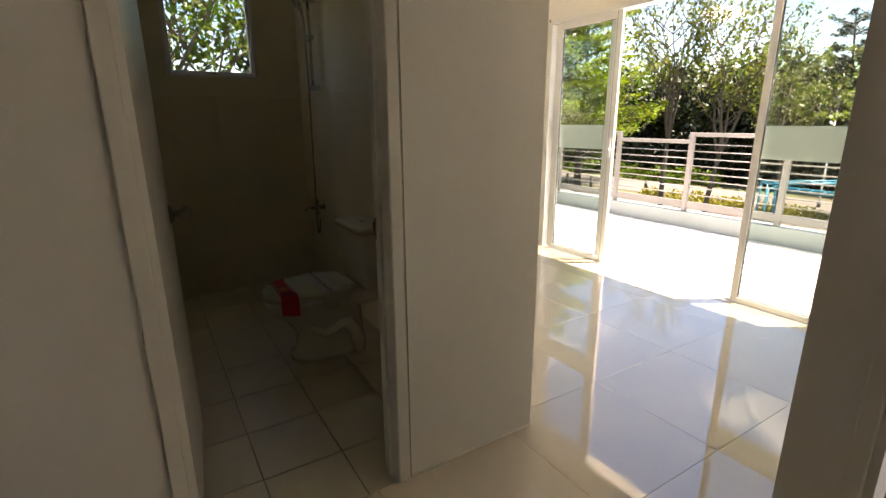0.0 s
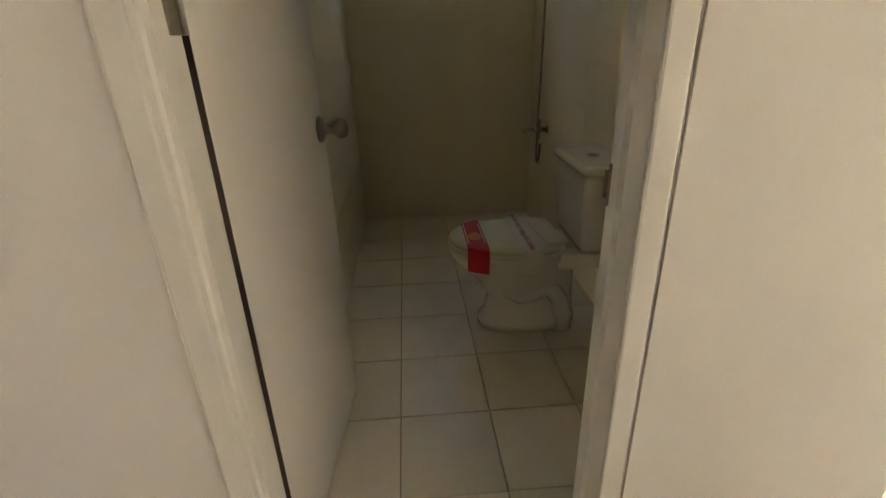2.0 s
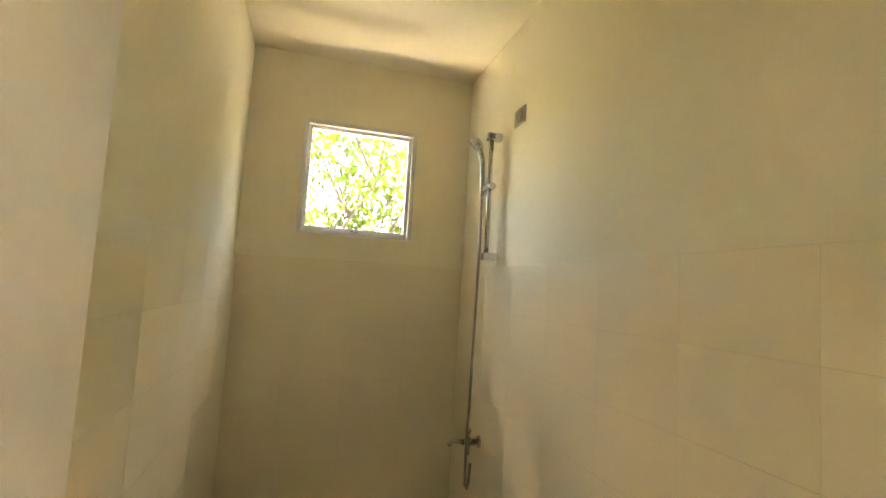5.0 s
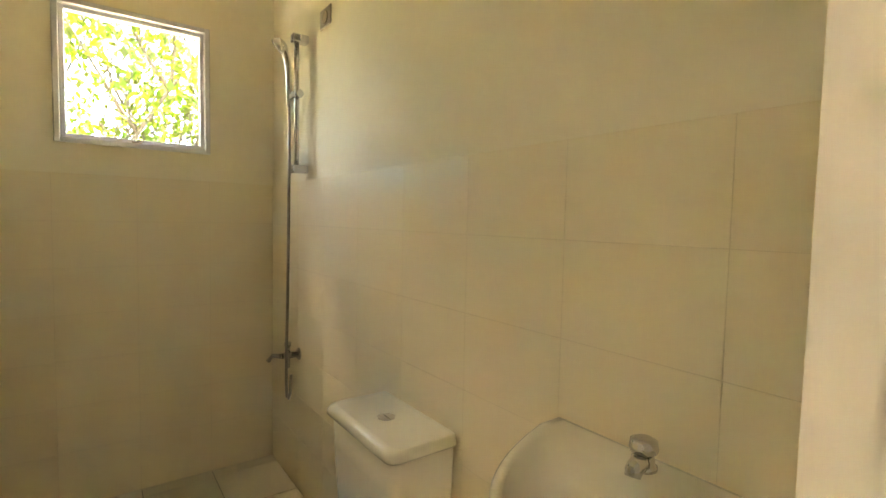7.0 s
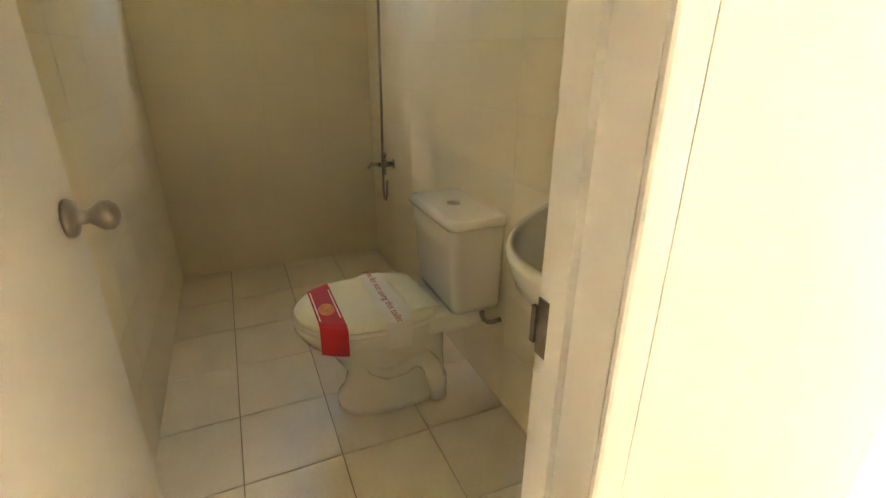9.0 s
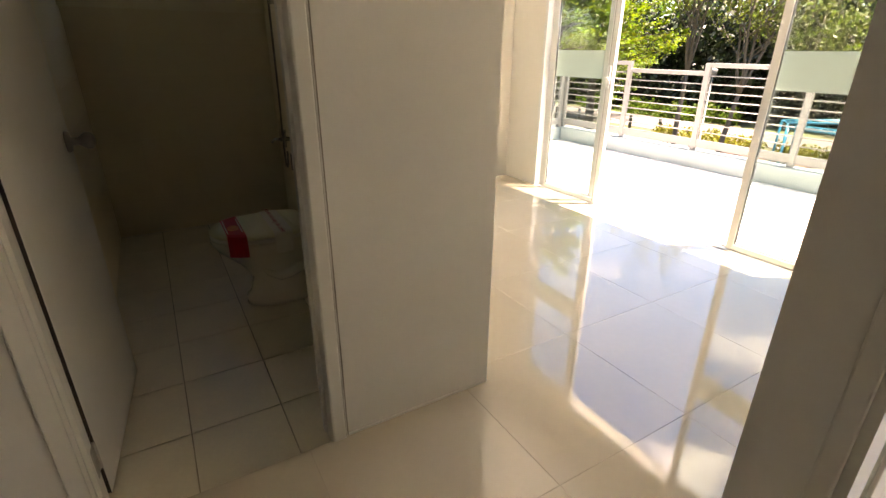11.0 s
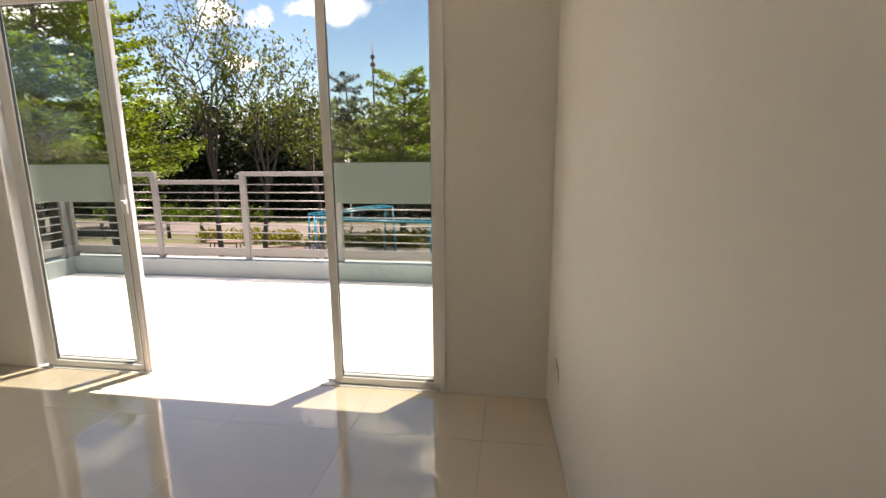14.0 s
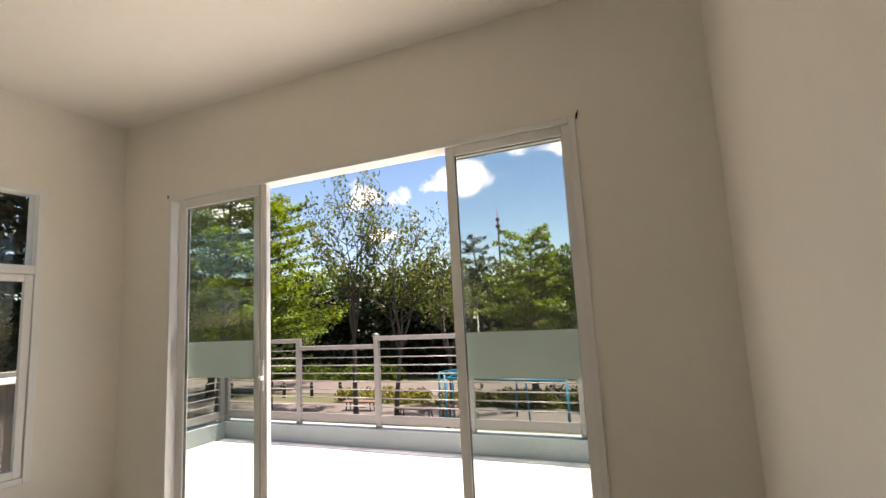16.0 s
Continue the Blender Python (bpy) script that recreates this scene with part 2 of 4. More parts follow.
# near-black green: the shade within dense foliage is put into the leaf colour
LEAF_SHADED = leaf_material("leaf_shaded", (0.009, 0.017, 0.003), 0.15)
LEAF_YELLOW = leaf_material("leaf_yellow", (0.16, 0.15, 0.015), 0.4)


def frosted():
    m = material("frosted_film", (0.50, 0.55, 0.53), 0.6, spot=0.04, spot_scale=4)
    n, l = m.node_tree.nodes, m.node_tree.links
    tr = n.new("ShaderNodeBsdfTranslucent")
    tr.inputs["Color"].default_value = (0.33, 0.38, 0.36, 1)
    mx = n.new("ShaderNodeMixShader")
    mx.inputs["Fac"].default_value = 0.45
    l.new(n["Principled BSDF"].outputs["BSDF"], mx.inputs[1])
    l.new(tr.outputs["BSDF"], mx.inputs[2])
    l.new(mx.outputs["Shader"], n["Material Output"].inputs["Surface"])
    return m


FROST = frosted()


# ---- mesh helpers ----
def box(bm, x0, x1, y0, y1, z0, z1, bevel=0.0, turn=None):
    """A box between two corners, its edges rounded by bevel; turn: (px, py, degrees) about the upright."""
    r = bmesh.ops.create_cube(bm, size=1.0)
    vs = r["verts"]
    for v in vs:
        v.co = Vector(((x0 + x1) / 2 + v.co.x * (x1 - x0), (y0 + y1) / 2 + v.co.y * (y1 - y0), (z0 + z1) / 2 + v.co.z * (z1 - z0)))
    if bevel:
        es = list({e for v in vs for e in v.link_edges})
        out = bmesh.ops.bevel(bm, geom=es, offset=bevel, segments=2, affect="EDGES", profile=0.5)
        vs = list({v for f in out["faces"] for v in f.verts} | {v for v in vs if v.is_valid})
    if turn:
        m = Matrix.Translation((turn[0], turn[1], 0)) @ Matrix.Rotation(radians(turn[2]), 4, "Z") @ Matrix.Translation((-turn[0], -turn[1], 0))
        for v in vs:
            v.co = m @ v.co
    return vs


def loft(bm, rings, cap=True, smooth=True):
    """Skin over closed rings of points, capped at both ends."""
    vr = [[bm.verts.new(p) for p in ring] for ring in rings]
    n = len(vr[0])
    for a, b in zip(vr, vr[1:]):
        for i in range(n):
            f = bm.faces.new((a[i], a[(i + 1) % n], b[(i + 1) % n], b[i]))
            f.smooth = smooth
    if cap:
        bm.faces.new(list(reversed(vr[0])))
        bm.faces.new(vr[-1])
    return vr


def tube(bm, pts, radii, seg=8):
    """A round bar along points, with one radius or one for each point."""
    pts = [Vector(p) for p in pts]
    if not hasattr(radii, "__len__"):
        radii = [radii] * len(pts)
    rings = []
    u = None
    for i, p in enumerate(pts):
        d = (pts[min(i + 1, len(pts) - 1)] - pts[max(i - 1, 0)]).normalized()
        if u is None:
            u = d.orthogonal().normalized()
        else:
            u = (u - d * u.dot(d)).normalized()
        v = d.cross(u)
        rings.append([p + (u * math.cos(a) + v * math.sin(a)) * radii[i] for a in [2 * math.pi * k / seg for k in range(seg)]])
    loft(bm, rings)


def disc(bm, c, axis, r, depth, seg=20):
    c, axis = Vector(c), Vector(axis).normalized()
    tube(bm, [c, c + axis * depth * 0.85, c + axis * depth], [r, r, r * 0.9], seg)


ORIGIN = {}


def thing(name, x, y, z, label, category, group="", kind=""):
    ob = new(name)
    ob.empty_display_size = 0.1
    ob.location = (x, y, z)
    ORIGIN[ob] = Vector((x, y, z))
    return tagged(ob, label, category, group, kind)


def part(name, bm, mat, parent=None, label="", smooth=None):
    """Link a bmesh, given in world metres, as one mesh object under a thing or a part."""
    off = ORIGIN.get(parent, Vector((0, 0, 0)))
    bmesh.ops.recalc_face_normals(bm, faces=bm.faces[:])
    if off.length:
        bmesh.ops.translate(bm, verts=bm.verts[:], vec=-off)
    me = bpy.data.meshes.new(name)
    bm.to_mesh(me)
    bm.free()
    if smooth:
        for p in me.polygons:
            p.use_smooth = True
    me.materials.append(mat)
    ob = new(name, me)
    if parent:
        ob.parent = parent
    ORIGIN[ob] = off
    return tagged(ob, label) if label else ob


def boxes(*rows, bevel=0.0):
    bm = bmesh.new()
    for r in rows:
        box(bm, *r, bevel=bevel)
    return bm


def structure(name, bm, mat, label, category):
    return tagged(part(name, bm, mat), label, category, kind="structure")


# ---- plan ----
Y_SL = 2.12                     # inner face of the sliding-door wall
X_L = -2.645                    # inner face of the left wall
H = 2.645                       # ceiling
RW0, RW1 = (0.926, -0.117), (0.814, Y_SL)   # right wall of the room, near and far end
SL0, SL1, SL_TOP = -2.208, 0.295, 2.10
BX0, BX1, BY0, BY1, BH = -2.60, -0.10, -1.28, -0.11, 2.48
D0, D1, D_TOP = -1.240, -0.617, 2.02    # clear opening of the bath door
BF = -0.028                     # bathroom floor, a little lower
R2A, R2B = 1.088, 2.00                  # opening of the next room's door

floor = structure("floor", boxes((0.0, 3.6, -3.3, Y_SL, -0.15, -0.002), (-0.10, 0.0, 0.0, Y_SL, -0.15, -0.002), (X_L, -0.10, 0.0, Y_SL, -0.15, -0.002)), GROUT, "polished beige porcelain tile floor with thin grout joints", "floor")
bath_floor = structure("floor_bath", boxes((BX0, 0.001, BY0, BY1, -0.15, BF - 0.006)), BATH_GROUT, "matt cream bathroom floor tiles with dark joints", "floor")
structure("ceiling", boxes((-2.78, 3.75, -3.45, 2.27, H, H + 0.13)), CEILING, "plain off-white painted ceiling", "ceiling")
structure("ceiling_bath", boxes((BX0, BX1, BY0, BY1, BH, BH + 0.06)), BATH_PAINT, "plain cream painted bathroom ceiling", "ceiling")
structure("wall_bath_front", boxes((-0.10, 0, -3.3, D0 - 0.03, -0.15, H), (-0.10, 0, D1 + 0.03, 0, -0.15, H), (-0.10, 0, D0 - 0.03, D1 + 0.03, D_TOP + 0.03, H)), PAINT, "off-white painted wall with the bathroom doorway", "wall")
structure("wall_bath_right", boxes((X_L, -0.10, BY1, 0, -0.15, H)), BATH_PAINT, "cream painted wall between bathroom and bedroom", "wall")
structure("wall_bath_left", boxes((-2.75, -0.10, BY0 - 0.12, BY0, -0.15, H)), BATH_PAINT, "cream painted bathroom side wall", "wall")
WY0, WY1, WZ0, WZ1 = -1.006, -0.415, 1.547, 2.138
structure("wall_bath_far", boxes((-2.75, BX0, BY0, WY0, -0.15, H), (-2.75, BX0, WY1, BY1, -0.15, H), (-2.75, BX0, WY0, WY1, -0.15, WZ0), (-2.75, BX0, WY0, WY1, WZ1, H)), BATH_PAINT, "cream painted bathroom wall with a small window", "wall")
LY0, LY1, LZ0, LZ1 = 0.50, 1.668, 0.510, 2.120
structure("wall_left", boxes((-2.78, X_L, -0.15, LY0, -0.3, H), (-2.78, X_L, LY1, 2.27, -0.3, H), (-2.78, X_L, LY0, LY1, -0.3, LZ0), (-2.78, X_L, LY0, LY1, LZ1, H)), PAINT, "off-white painted wall with a tall window", "wall")
structure("wall_sliding_door", boxes((X_L, SL0, Y_SL, 2.27, -0.3, H), (SL1, 1.20, Y_SL, 2.27, -0.3, H), (3.5, 3.75, Y_SL, 2.27, -0.3, H), (SL0, SL1, Y_SL, 2.27, SL_TOP, H), (1.20, 3.5, Y_SL, 2.27, SL_TOP, H), (SL0, SL1, Y_SL, 2.27, -0.3, -0.012), (1.20, 3.5, Y_SL, 2.27, -0.3, -0.012)), PAINT, "off-white painted wall around the glass sliding door", "wall")
bm = bmesh.new()
loft(bm, [[(RW0[0], RW0[1], z), (RW0[0] + 0.125, RW0[1], z), (RW1[0] + 0.125, RW1[1], z), (RW1[0], RW1[1], z)] for z in (-0.15, H)], smooth=False)
structure("wall_right", bm, PAINT, "off-white painted partition wall", "wall")
structure("wall_hall", boxes((R2B + 0.03, 3.6, -0.117, 0.035, -0.15, H), (1.0515, R2B + 0.03, -0.117, 0.035, D_TOP + 0.03, H)), PAINT, "off-white painted hall wall with an open doorway", "wall")
structure("wall_hall_back", boxes((-0.10, 3.75, -3.45, -3.3, -0.15, H)), PAINT, "off-white painted hall wall", "wall")
structure("wall_east", boxes((3.6, 3.75, -3.3, Y_SL, -0.15, H)), PAINT, "off-white painted wall", "wall")
structure("wall_outside", boxes((-2.78, -0.10, BY0 - 0.4, BY0 - 0.12, -0.3, H)), FACADE, "painted outer wall of the house", "wall")


# ---- bath door ----
def casing(y0, y1, x0, x1, top, w):
    bm = bmesh.new()
    for rows in ((y0 - w, y0, 0.0, top + w), (y1, y1 + w, 0.0, top + w)):
        box(bm, x0, x1, rows[0], rows[1], rows[2], rows[3], bevel=0.005)
    box(bm, x0, x1, y0 + 0.0005, y1 - 0.0005, top, top + w, bevel=0.005)
    return bm


door = thing("door_1", -0.11, D0, 0, "white flush bathroom door standing open against the wall", "door", kind="structure")
jamb = bmesh.new()
box(jamb, -0.106, 0.006, D0 - 0.029, D0, BF, D_TOP + 0.029)
box(jamb, -0.106, 0.006, D1, D1 + 0.029, BF, D_TOP + 0.029)
box(jamb, -0.106, 0.006, D0, D1, D_TOP, D_TOP + 0.029)
box(jamb, -0.030, -0.008, D0, D0 + 0.010, 0, D_TOP)
box(jamb, -0.075, -0.050, D1 - 0.010, D1, 0, D_TOP)
part("door_frame", jamb, DOOR_PAINT, door)
part("casing", casing(D0 - 0.008, D1 + 0.0005, 0.006, 0.012, D_TOP + 0.008, 0.042), DOOR_PAINT, door, "white moulded door casing")
bm = bmesh.new()
box(bm, -0.738, -0.114, D0 - 0.026, D0 + 0.009, 0.012, D_TOP - 0.005, bevel=0.002, turn=(-0.114, D0 + 0.009, -5.6))
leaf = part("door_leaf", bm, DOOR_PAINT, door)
# dark strip painted for the unlit gap between leaf and jamb
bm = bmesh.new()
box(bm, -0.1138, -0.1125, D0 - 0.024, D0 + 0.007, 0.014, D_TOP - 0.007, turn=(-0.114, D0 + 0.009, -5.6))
part("gap_strip", bm, GAP_SHADE, leaf, "dark strip painted as the shaded gap at the hinge edge")
KX, KY, KZ = -0.686, D0 + 0.0640, 0.918
bm = bmesh.new()
tube(bm, [(KX, KY, KZ), (KX, KY + 0.006, KZ), (KX, KY + 0.012, KZ), (KX, KY + 0.016, KZ), (KX, KY + 0.032, KZ), (KX, KY + 0.040, KZ), (KX, KY + 0.052, KZ), (KX, KY + 0.066, KZ), (KX, KY + 0.074, KZ), (KX, KY + 0.077, KZ)],
     [0.034, 0.034, 0.030, 0.013, 0.012, 0.018, 0.0265, 0.0255, 0.018, 0.008], 24)
part("knob", bm, STEEL, leaf, "round brushed steel door knob")
for hz in (0.158, 1.190, 1.86):
    bm = bmesh.new()
    box(bm, -0.105, -0.068, D0 + 0.0005, D0 + 0.003, hz - 0.045, hz + 0.045, bevel=0.0008)
    tube(bm, [(-0.1105, D0 + 0.005, hz - 0.045), (-0.1105, D0 + 0.005, hz + 0.045)], 0.0046, 8)
    for k in (-0.03, 0, 0.03):
        disc(bm, (-0.086, D0 + 0.002, hz + k), (0, 1, 0), 0.004, 0.002, 8)
    part("hinge", bm, HINGE_STEEL, door, "dull steel butt hinge")
bm = bmesh.new()
box(bm, -0.105, -0.078, D1 - 0.0025, D1 - 0.0003, 0.870, 0.940, bevel=0.0008)
box(bm, -0.112, -0.104, D1 - 0.006, D1 - 0.0003, 0.882, 0.928, bevel=0.001)
part("strike_plate", bm, DARK_STEEL, door, "dull steel strike plate")

# thin strip coloured as the shadow gap between casing and wall
bm = boxes((0.0003, 0.0025, D1 + 0.0500, D1 + 0.0527, 0.003, D_TOP + 0.05))
part("crack_line", bm, CRACK_SHADE, door, "thin strip coloured as the shaded crack beside the casing")
bm = boxes((0.0003, 0.005, D0 - 0.0565, D0 - 0.0525, 0.003, D_TOP + 0.05))
part("paint_bead", bm, DOOR_PAINT, door, "thin raised bead of white paint beside the casing")
structure("trim", boxes((0.0003, 0.005, D1 + 0.054, -0.0005, 0.0003, 0.007), (0.0003, 0.005, -3.29, D0 - 0.058, 0.0003, 0.007)), DOOR_PAINT, "thin white paint bead where wall meets floor", "trim")

# ---- next room's door ----
door2 = thing("door_2", R2A, -0.06, 0, "white panelled door standing open into the sunny next room", "door", kind="structure")
JX = 1.0535                             # back of the rebate that takes the leaf
bm = boxes((1.0518, R2A, -0.123, -0.045, 0, D_TOP + 0.029), (1.0518, JX, -0.045, 0.041, 0, D_TOP + 0.029), (R2B, R2B + 0.029, -0.123, 0.041, 0, D_TOP + 0.029), (R2A, R2B, -0.123, 0.041, D_TOP, D_TOP + 0.029))
part("door_frame", bm, DOOR_PAINT, door2)
bm = bmesh.new()
for a, b in ((R2A - 0.048, R2A - 0.016), (R2B + 0.008, R2B + 0.05)):
    box(bm, a, b, -0.136, -0.1235, 0, D_TOP + 0.05, bevel=0.004)
box(bm, R2A - 0.0155, R2B + 0.0075, -0.136, -0.1235, D_TOP + 0.008, D_TOP + 0.05, bevel=0.004)
part("casing", bm, DOOR_PAINT, door2)
LX, LY = JX + 0.003, 0.0
SWING = Matrix.Translation((LX, LY, 0)) @ Matrix.Rotation(radians(3.0), 4, "Z") @ Matrix.Translation((-LX, -LY, 0))
bm = bmesh.new()
box(bm, LX, LX + 0.029, LY, LY + 0.70, 0.012, D_TOP - 0.005)
for a, b in ((0.0, 0.10), (0.305, 0.395), (0.60, 0.70)):
    box(bm, LX + 0.029, LX + 0.037, LY + a, LY + b, 0.012, D_TOP - 0.005, bevel=0.002)
for a, b in ((0.012, 0.20), (0.86, 1.02), (1.86, D_TOP - 0.005)):
    for c, d in ((0.1005, 0.3045), (0.3955, 0.5995)):
        box(bm, LX + 0.029, LX + 0.037, LY + c, LY + d, a, b, bevel=0.002)
bm.transform(SWING)
leaf2 = part("door_leaf", bm, DOOR_PAINT, door2)
for c, d in ((0.128, 0.278), (0.422, 0.572)):
    for a, b in ((0.23, 0.83), (1.05, 1.83)):
        bm = bmesh.new()
        c0, d0 = LY + c, LY + d
        loft(bm, [[(LX + h, c0 - e, a - e), (LX + h, d0 + e, a - e), (LX + h, d0 + e, b + e), (LX + h, c0 - e, b + e)] for h, e in ((0.0292, 0.022), (0.031, 0.012), (0.036, -0.012), (0.036, -0.02))], smooth=False)
        bm.transform(SWING)
        part("panel", bm, DOOR_PAINT, leaf2)
for hz in (0.2, 1.060, 1.85):
    bm = bmesh.new()
    box(bm, LX + 0.001, LX + 0.034, LY - 0.003, LY - 0.0004, hz - 0.050, hz + 0.050, bevel=0.0008)
    box(bm, JX + 0.0003, JX + 0.0026, LY - 0.040, LY - 0.006, hz - 0.050, hz + 0.050, bevel=0.0008)
    tube(bm, [(LX + 0.002, LY - 0.006, hz - 0.050), (LX + 0.002, LY - 0.006, hz + 0.050)], 0.006, 8)
    for k in (-0.033, 0, 0.033):
        disc(bm, (LX + 0.020, LY - 0.0028, hz + k), (0, -1, 0), 0.0045, 0.002, 8)
    part("hinge", bm, DARK_STEEL, door2, "dull steel butt hinge")


# ---- sliding door ----
def ring(bm, x0, x1, y0, y1, z0, z1, w, wb=None, bevel=0.004):
    """A rectangular frame of four bars standing across Y."""
    wb = wb or w
    box(bm, x0, x0 + w, y0, y1, z0, z1, bevel=bevel)
    box(bm, x1 - w, x1, y0, y1, z0, z1, bevel=bevel)
    box(bm, x0 + w, x1 - w, y0, y1, z1 - w, z1, bevel=bevel)
    box(bm, x0 + w, x1 - w, y0, y1, z0, z0 + wb, bevel=bevel)


def sash(parent, x0, x1, y, z0, z1, handle_x=None, w=0.045):
    bm = bmesh.new()
    ring(bm, x0, x1, y - 0.016, y + 0.016, z0, z1, w, 0.036)
    s = part("sash", bm, ALU, parent)
    bm = boxes((x0 + w, x1 - w, y - 0.003, y + 0.003, z0 + 0.036, z1 - w))
    part("glass_pane", bm, GLASS, s)
    bm = bmesh.new()
    ring(bm, x0 + w, x1 - w, y - 0.007, y + 0.007, z0 + 0.036, z1 - w, 0.003, bevel=0)
    part("gasket", bm, GASKET, s)
    if handle_x:
        bm = bmesh.new()
        box(bm, handle_x - 0.012, handle_x + 0.012, y - 0.032, y - 0.0165, 0.93, 1.09, bevel=0.004)
        box(bm, handle_x - 0.006, handle_x + 0.020, y - 0.055, y - 0.032, 0.985, 1.005, bevel=0.003)
        part("handle", bm, ALU, s, "white sliding-door latch")
    return s


slider = thing("door_3", (SL0 + SL1) / 2, Y_SL + 0.05, 0, "white aluminium four-panel glass sliding door, slid open in the middle", "sliding door", kind="structure")
bm = bmesh.new()
for a, b in ((SL0, SL0 + 0.030), (SL1 - 0.030, SL1)):
    box(bm, a, b, Y_SL - 0.012, Y_SL + 0.095, 0.0, SL_TOP, bevel=0.003)
box(bm, SL0 + 0.030, SL1 - 0.030, Y_SL - 0.012, Y_SL + 0.095, SL_TOP - 0.028, SL_TOP, bevel=0.003)
box(bm, SL0 + 0.030, SL1 - 0.030, Y_SL - 0.012, Y_SL + 0.095, -0.011, 0.006, bevel=0.002)
box(bm, SL0 + 0.030, SL1 - 0.030, Y_SL + 0.038, Y_SL + 0.044, 0.006, 0.016)
part("door_frame", bm, ALU, slider)
Z0, Z1 = 0.012, SL_TOP - 0.026
S = [sash(slider, SL0 + 0.018, -1.520, Y_SL + 0.066, Z0, Z1), sash(slider, -2.120, -1.425, Y_SL + 0.020, Z0, Z1, -1.450, w=0.060),
     sash(slider, -0.320, SL1 - 0.022, Y_SL + 0.020, Z0, Z1), sash(slider, -0.338, SL1 - 0.018, Y_SL + 0.066, Z0, Z1)]
for s, a, b, y in ((S[0], SL0 + 0.064, -1.566, Y_SL + 0.060), (S[3], -0.292, SL1 - 0.064, Y_SL + 0.060)):
    film_band = part("frosted_band", boxes((a, b, y - 0.0012, y, 0.988, 1.195)), FROST, s, "grey-green frosted film band")
    film_band.visible_shadow = False
for x0, d in ((SL0 - 0.004, -1), (SL1 + 0.004, 1)):
    bm = bmesh.new()
    tube(bm, [(x0, Y_SL - 0.004, SL_TOP - 0.015), (x0 + d * 0.003, Y_SL - 0.006, SL_TOP + 0.005), (x0 + d * 0.010, Y_SL - 0.004, SL_TOP + 0.022)], [0.003, 0.005, 0.002], 6)
    part("sealant_blob", bm, BLACK_PAINT, slider, "dark smear of sealant")

# next room's glass door, seen only by its light
bm = boxes((-1.466, -1.443, Y_SL - 0.0005, Y_SL + 0.0037, Z0, Z1), (-1.478, -1.474, Y_SL + 0.001, Y_SL + 0.0037, Z0, Z1), bevel=0.0008)
part("stile_rib", bm, ALU, S[1], "raised rib along the meeting stile")
# dark strip on the face paints the shade of the stile's groove
bm = boxes((-1.472, -1.468, Y_SL + 0.0025, Y_SL + 0.0038, Z0, Z1))
part("groove_shade", bm, GASKET, S[1], "dark strip painted as the shade in the meeting stile's groove")
slider2 = thing("door_4", 2.325, Y_SL + 0.05, 0, "white aluminium sliding door of the next room", "sliding door", kind="structure")
bm = bmesh.new()
ring(bm, 1.20, 3.5, Y_SL, Y_SL + 0.09, 0, SL_TOP, 0.05, 0.02)
part("door_frame", bm, ALU, slider2)
sash(slider2, 1.24, 1.95, Y_SL + 0.066, 0.02, Z1)


# ---- windows ----
def ring_x(bm, x0, x1, y0, y1, z0, z1, w, bevel=0.003):
    """A rectangular frame of four bars standing across X."""
    box(bm, x0, x1, y0, y0 + w, z0, z1, bevel=bevel)
    box(bm, x0, x1, y1 - w, y1, z0, z1, bevel=bevel)
    box(bm, x0, x1, y0 + w, y1 - w, z1 - w, z1, bevel=bevel)
    box(bm, x0, x1, y0 + w, y1 - w, z0, z0 + w, bevel=bevel)


win = thing("window_1", X_L, (LY0 + LY1) / 2, LZ0, "white aluminium window with a fixed light above sliding panes", "window", kind="structure")
bm = bmesh.new()
ring_x(bm, X_L - 0.10, X_L + 0.010, LY0, LY1, LZ0, LZ1, 0.035)
box(bm, X_L - 0.09, X_L + 0.008, LY0 + 0.035, LY1 - 0.035, 1.625, 1.675, bevel=0.003)
part("window_frame", bm, ALU, win)
for a, b, xs in ((LY0 + 0.036, 1.12, X_L - 0.045), (1.07, LY1 - 0.036, X_L - 0.015)):
    bm = bmesh.new()
    ring_x(bm, xs - 0.013, xs + 0.013, a, b, LZ0 + 0.036, 1.624, 0.040)
    sw = part("sash", bm, ALU, win)
    g = part("glass_pane", boxes((xs - 0.003, xs + 0.003, a + 0.040, b - 0.040, LZ0 + 0.076, 1.584)), GLASS, sw)
    g.visible_shadow = False
g = part("glass_pane", boxes((X_L - 0.035, X_L - 0.029, LY0 + 0.036, LY1 - 0.036, 1.676, LZ1 - 0.036)), GLASS, win)
g.visible_shadow = False

bwin = thing("window_2", BX0, (WY0 + WY1) / 2, WZ0, "small white awning window high in the bathroom wall", "window", kind="structure")
bm = bmesh.new()
ring_x(bm, BX0 - 0.09, BX0 + 0.012, WY0, WY1, WZ0, WZ1, 0.022)
part("window_frame", bm, ALU, bwin)
bm = bmesh.new()
ring_x(bm, BX0 - 0.05, BX0 - 0.012, WY0 + 0.0225, WY1 - 0.0225, WZ0 + 0.0225, WZ1 - 0.0225, 0.018)
bs = part("sash", bm, ALU, bwin)
g = part("glass_pane", boxes((BX0 - 0.032, BX0 - 0.027, WY0 + 0.040, WY1 - 0.040, WZ0 + 0.040, WZ1 - 0.040)), GLASS, bs)
g.visible_shadow = False
bm = bmesh.new()
box(bm, BX0 - 0.012, BX0 + 0.006, -0.735, -0.695, WZ0 + 0.018, WZ0 + 0.030, bevel=0.002)
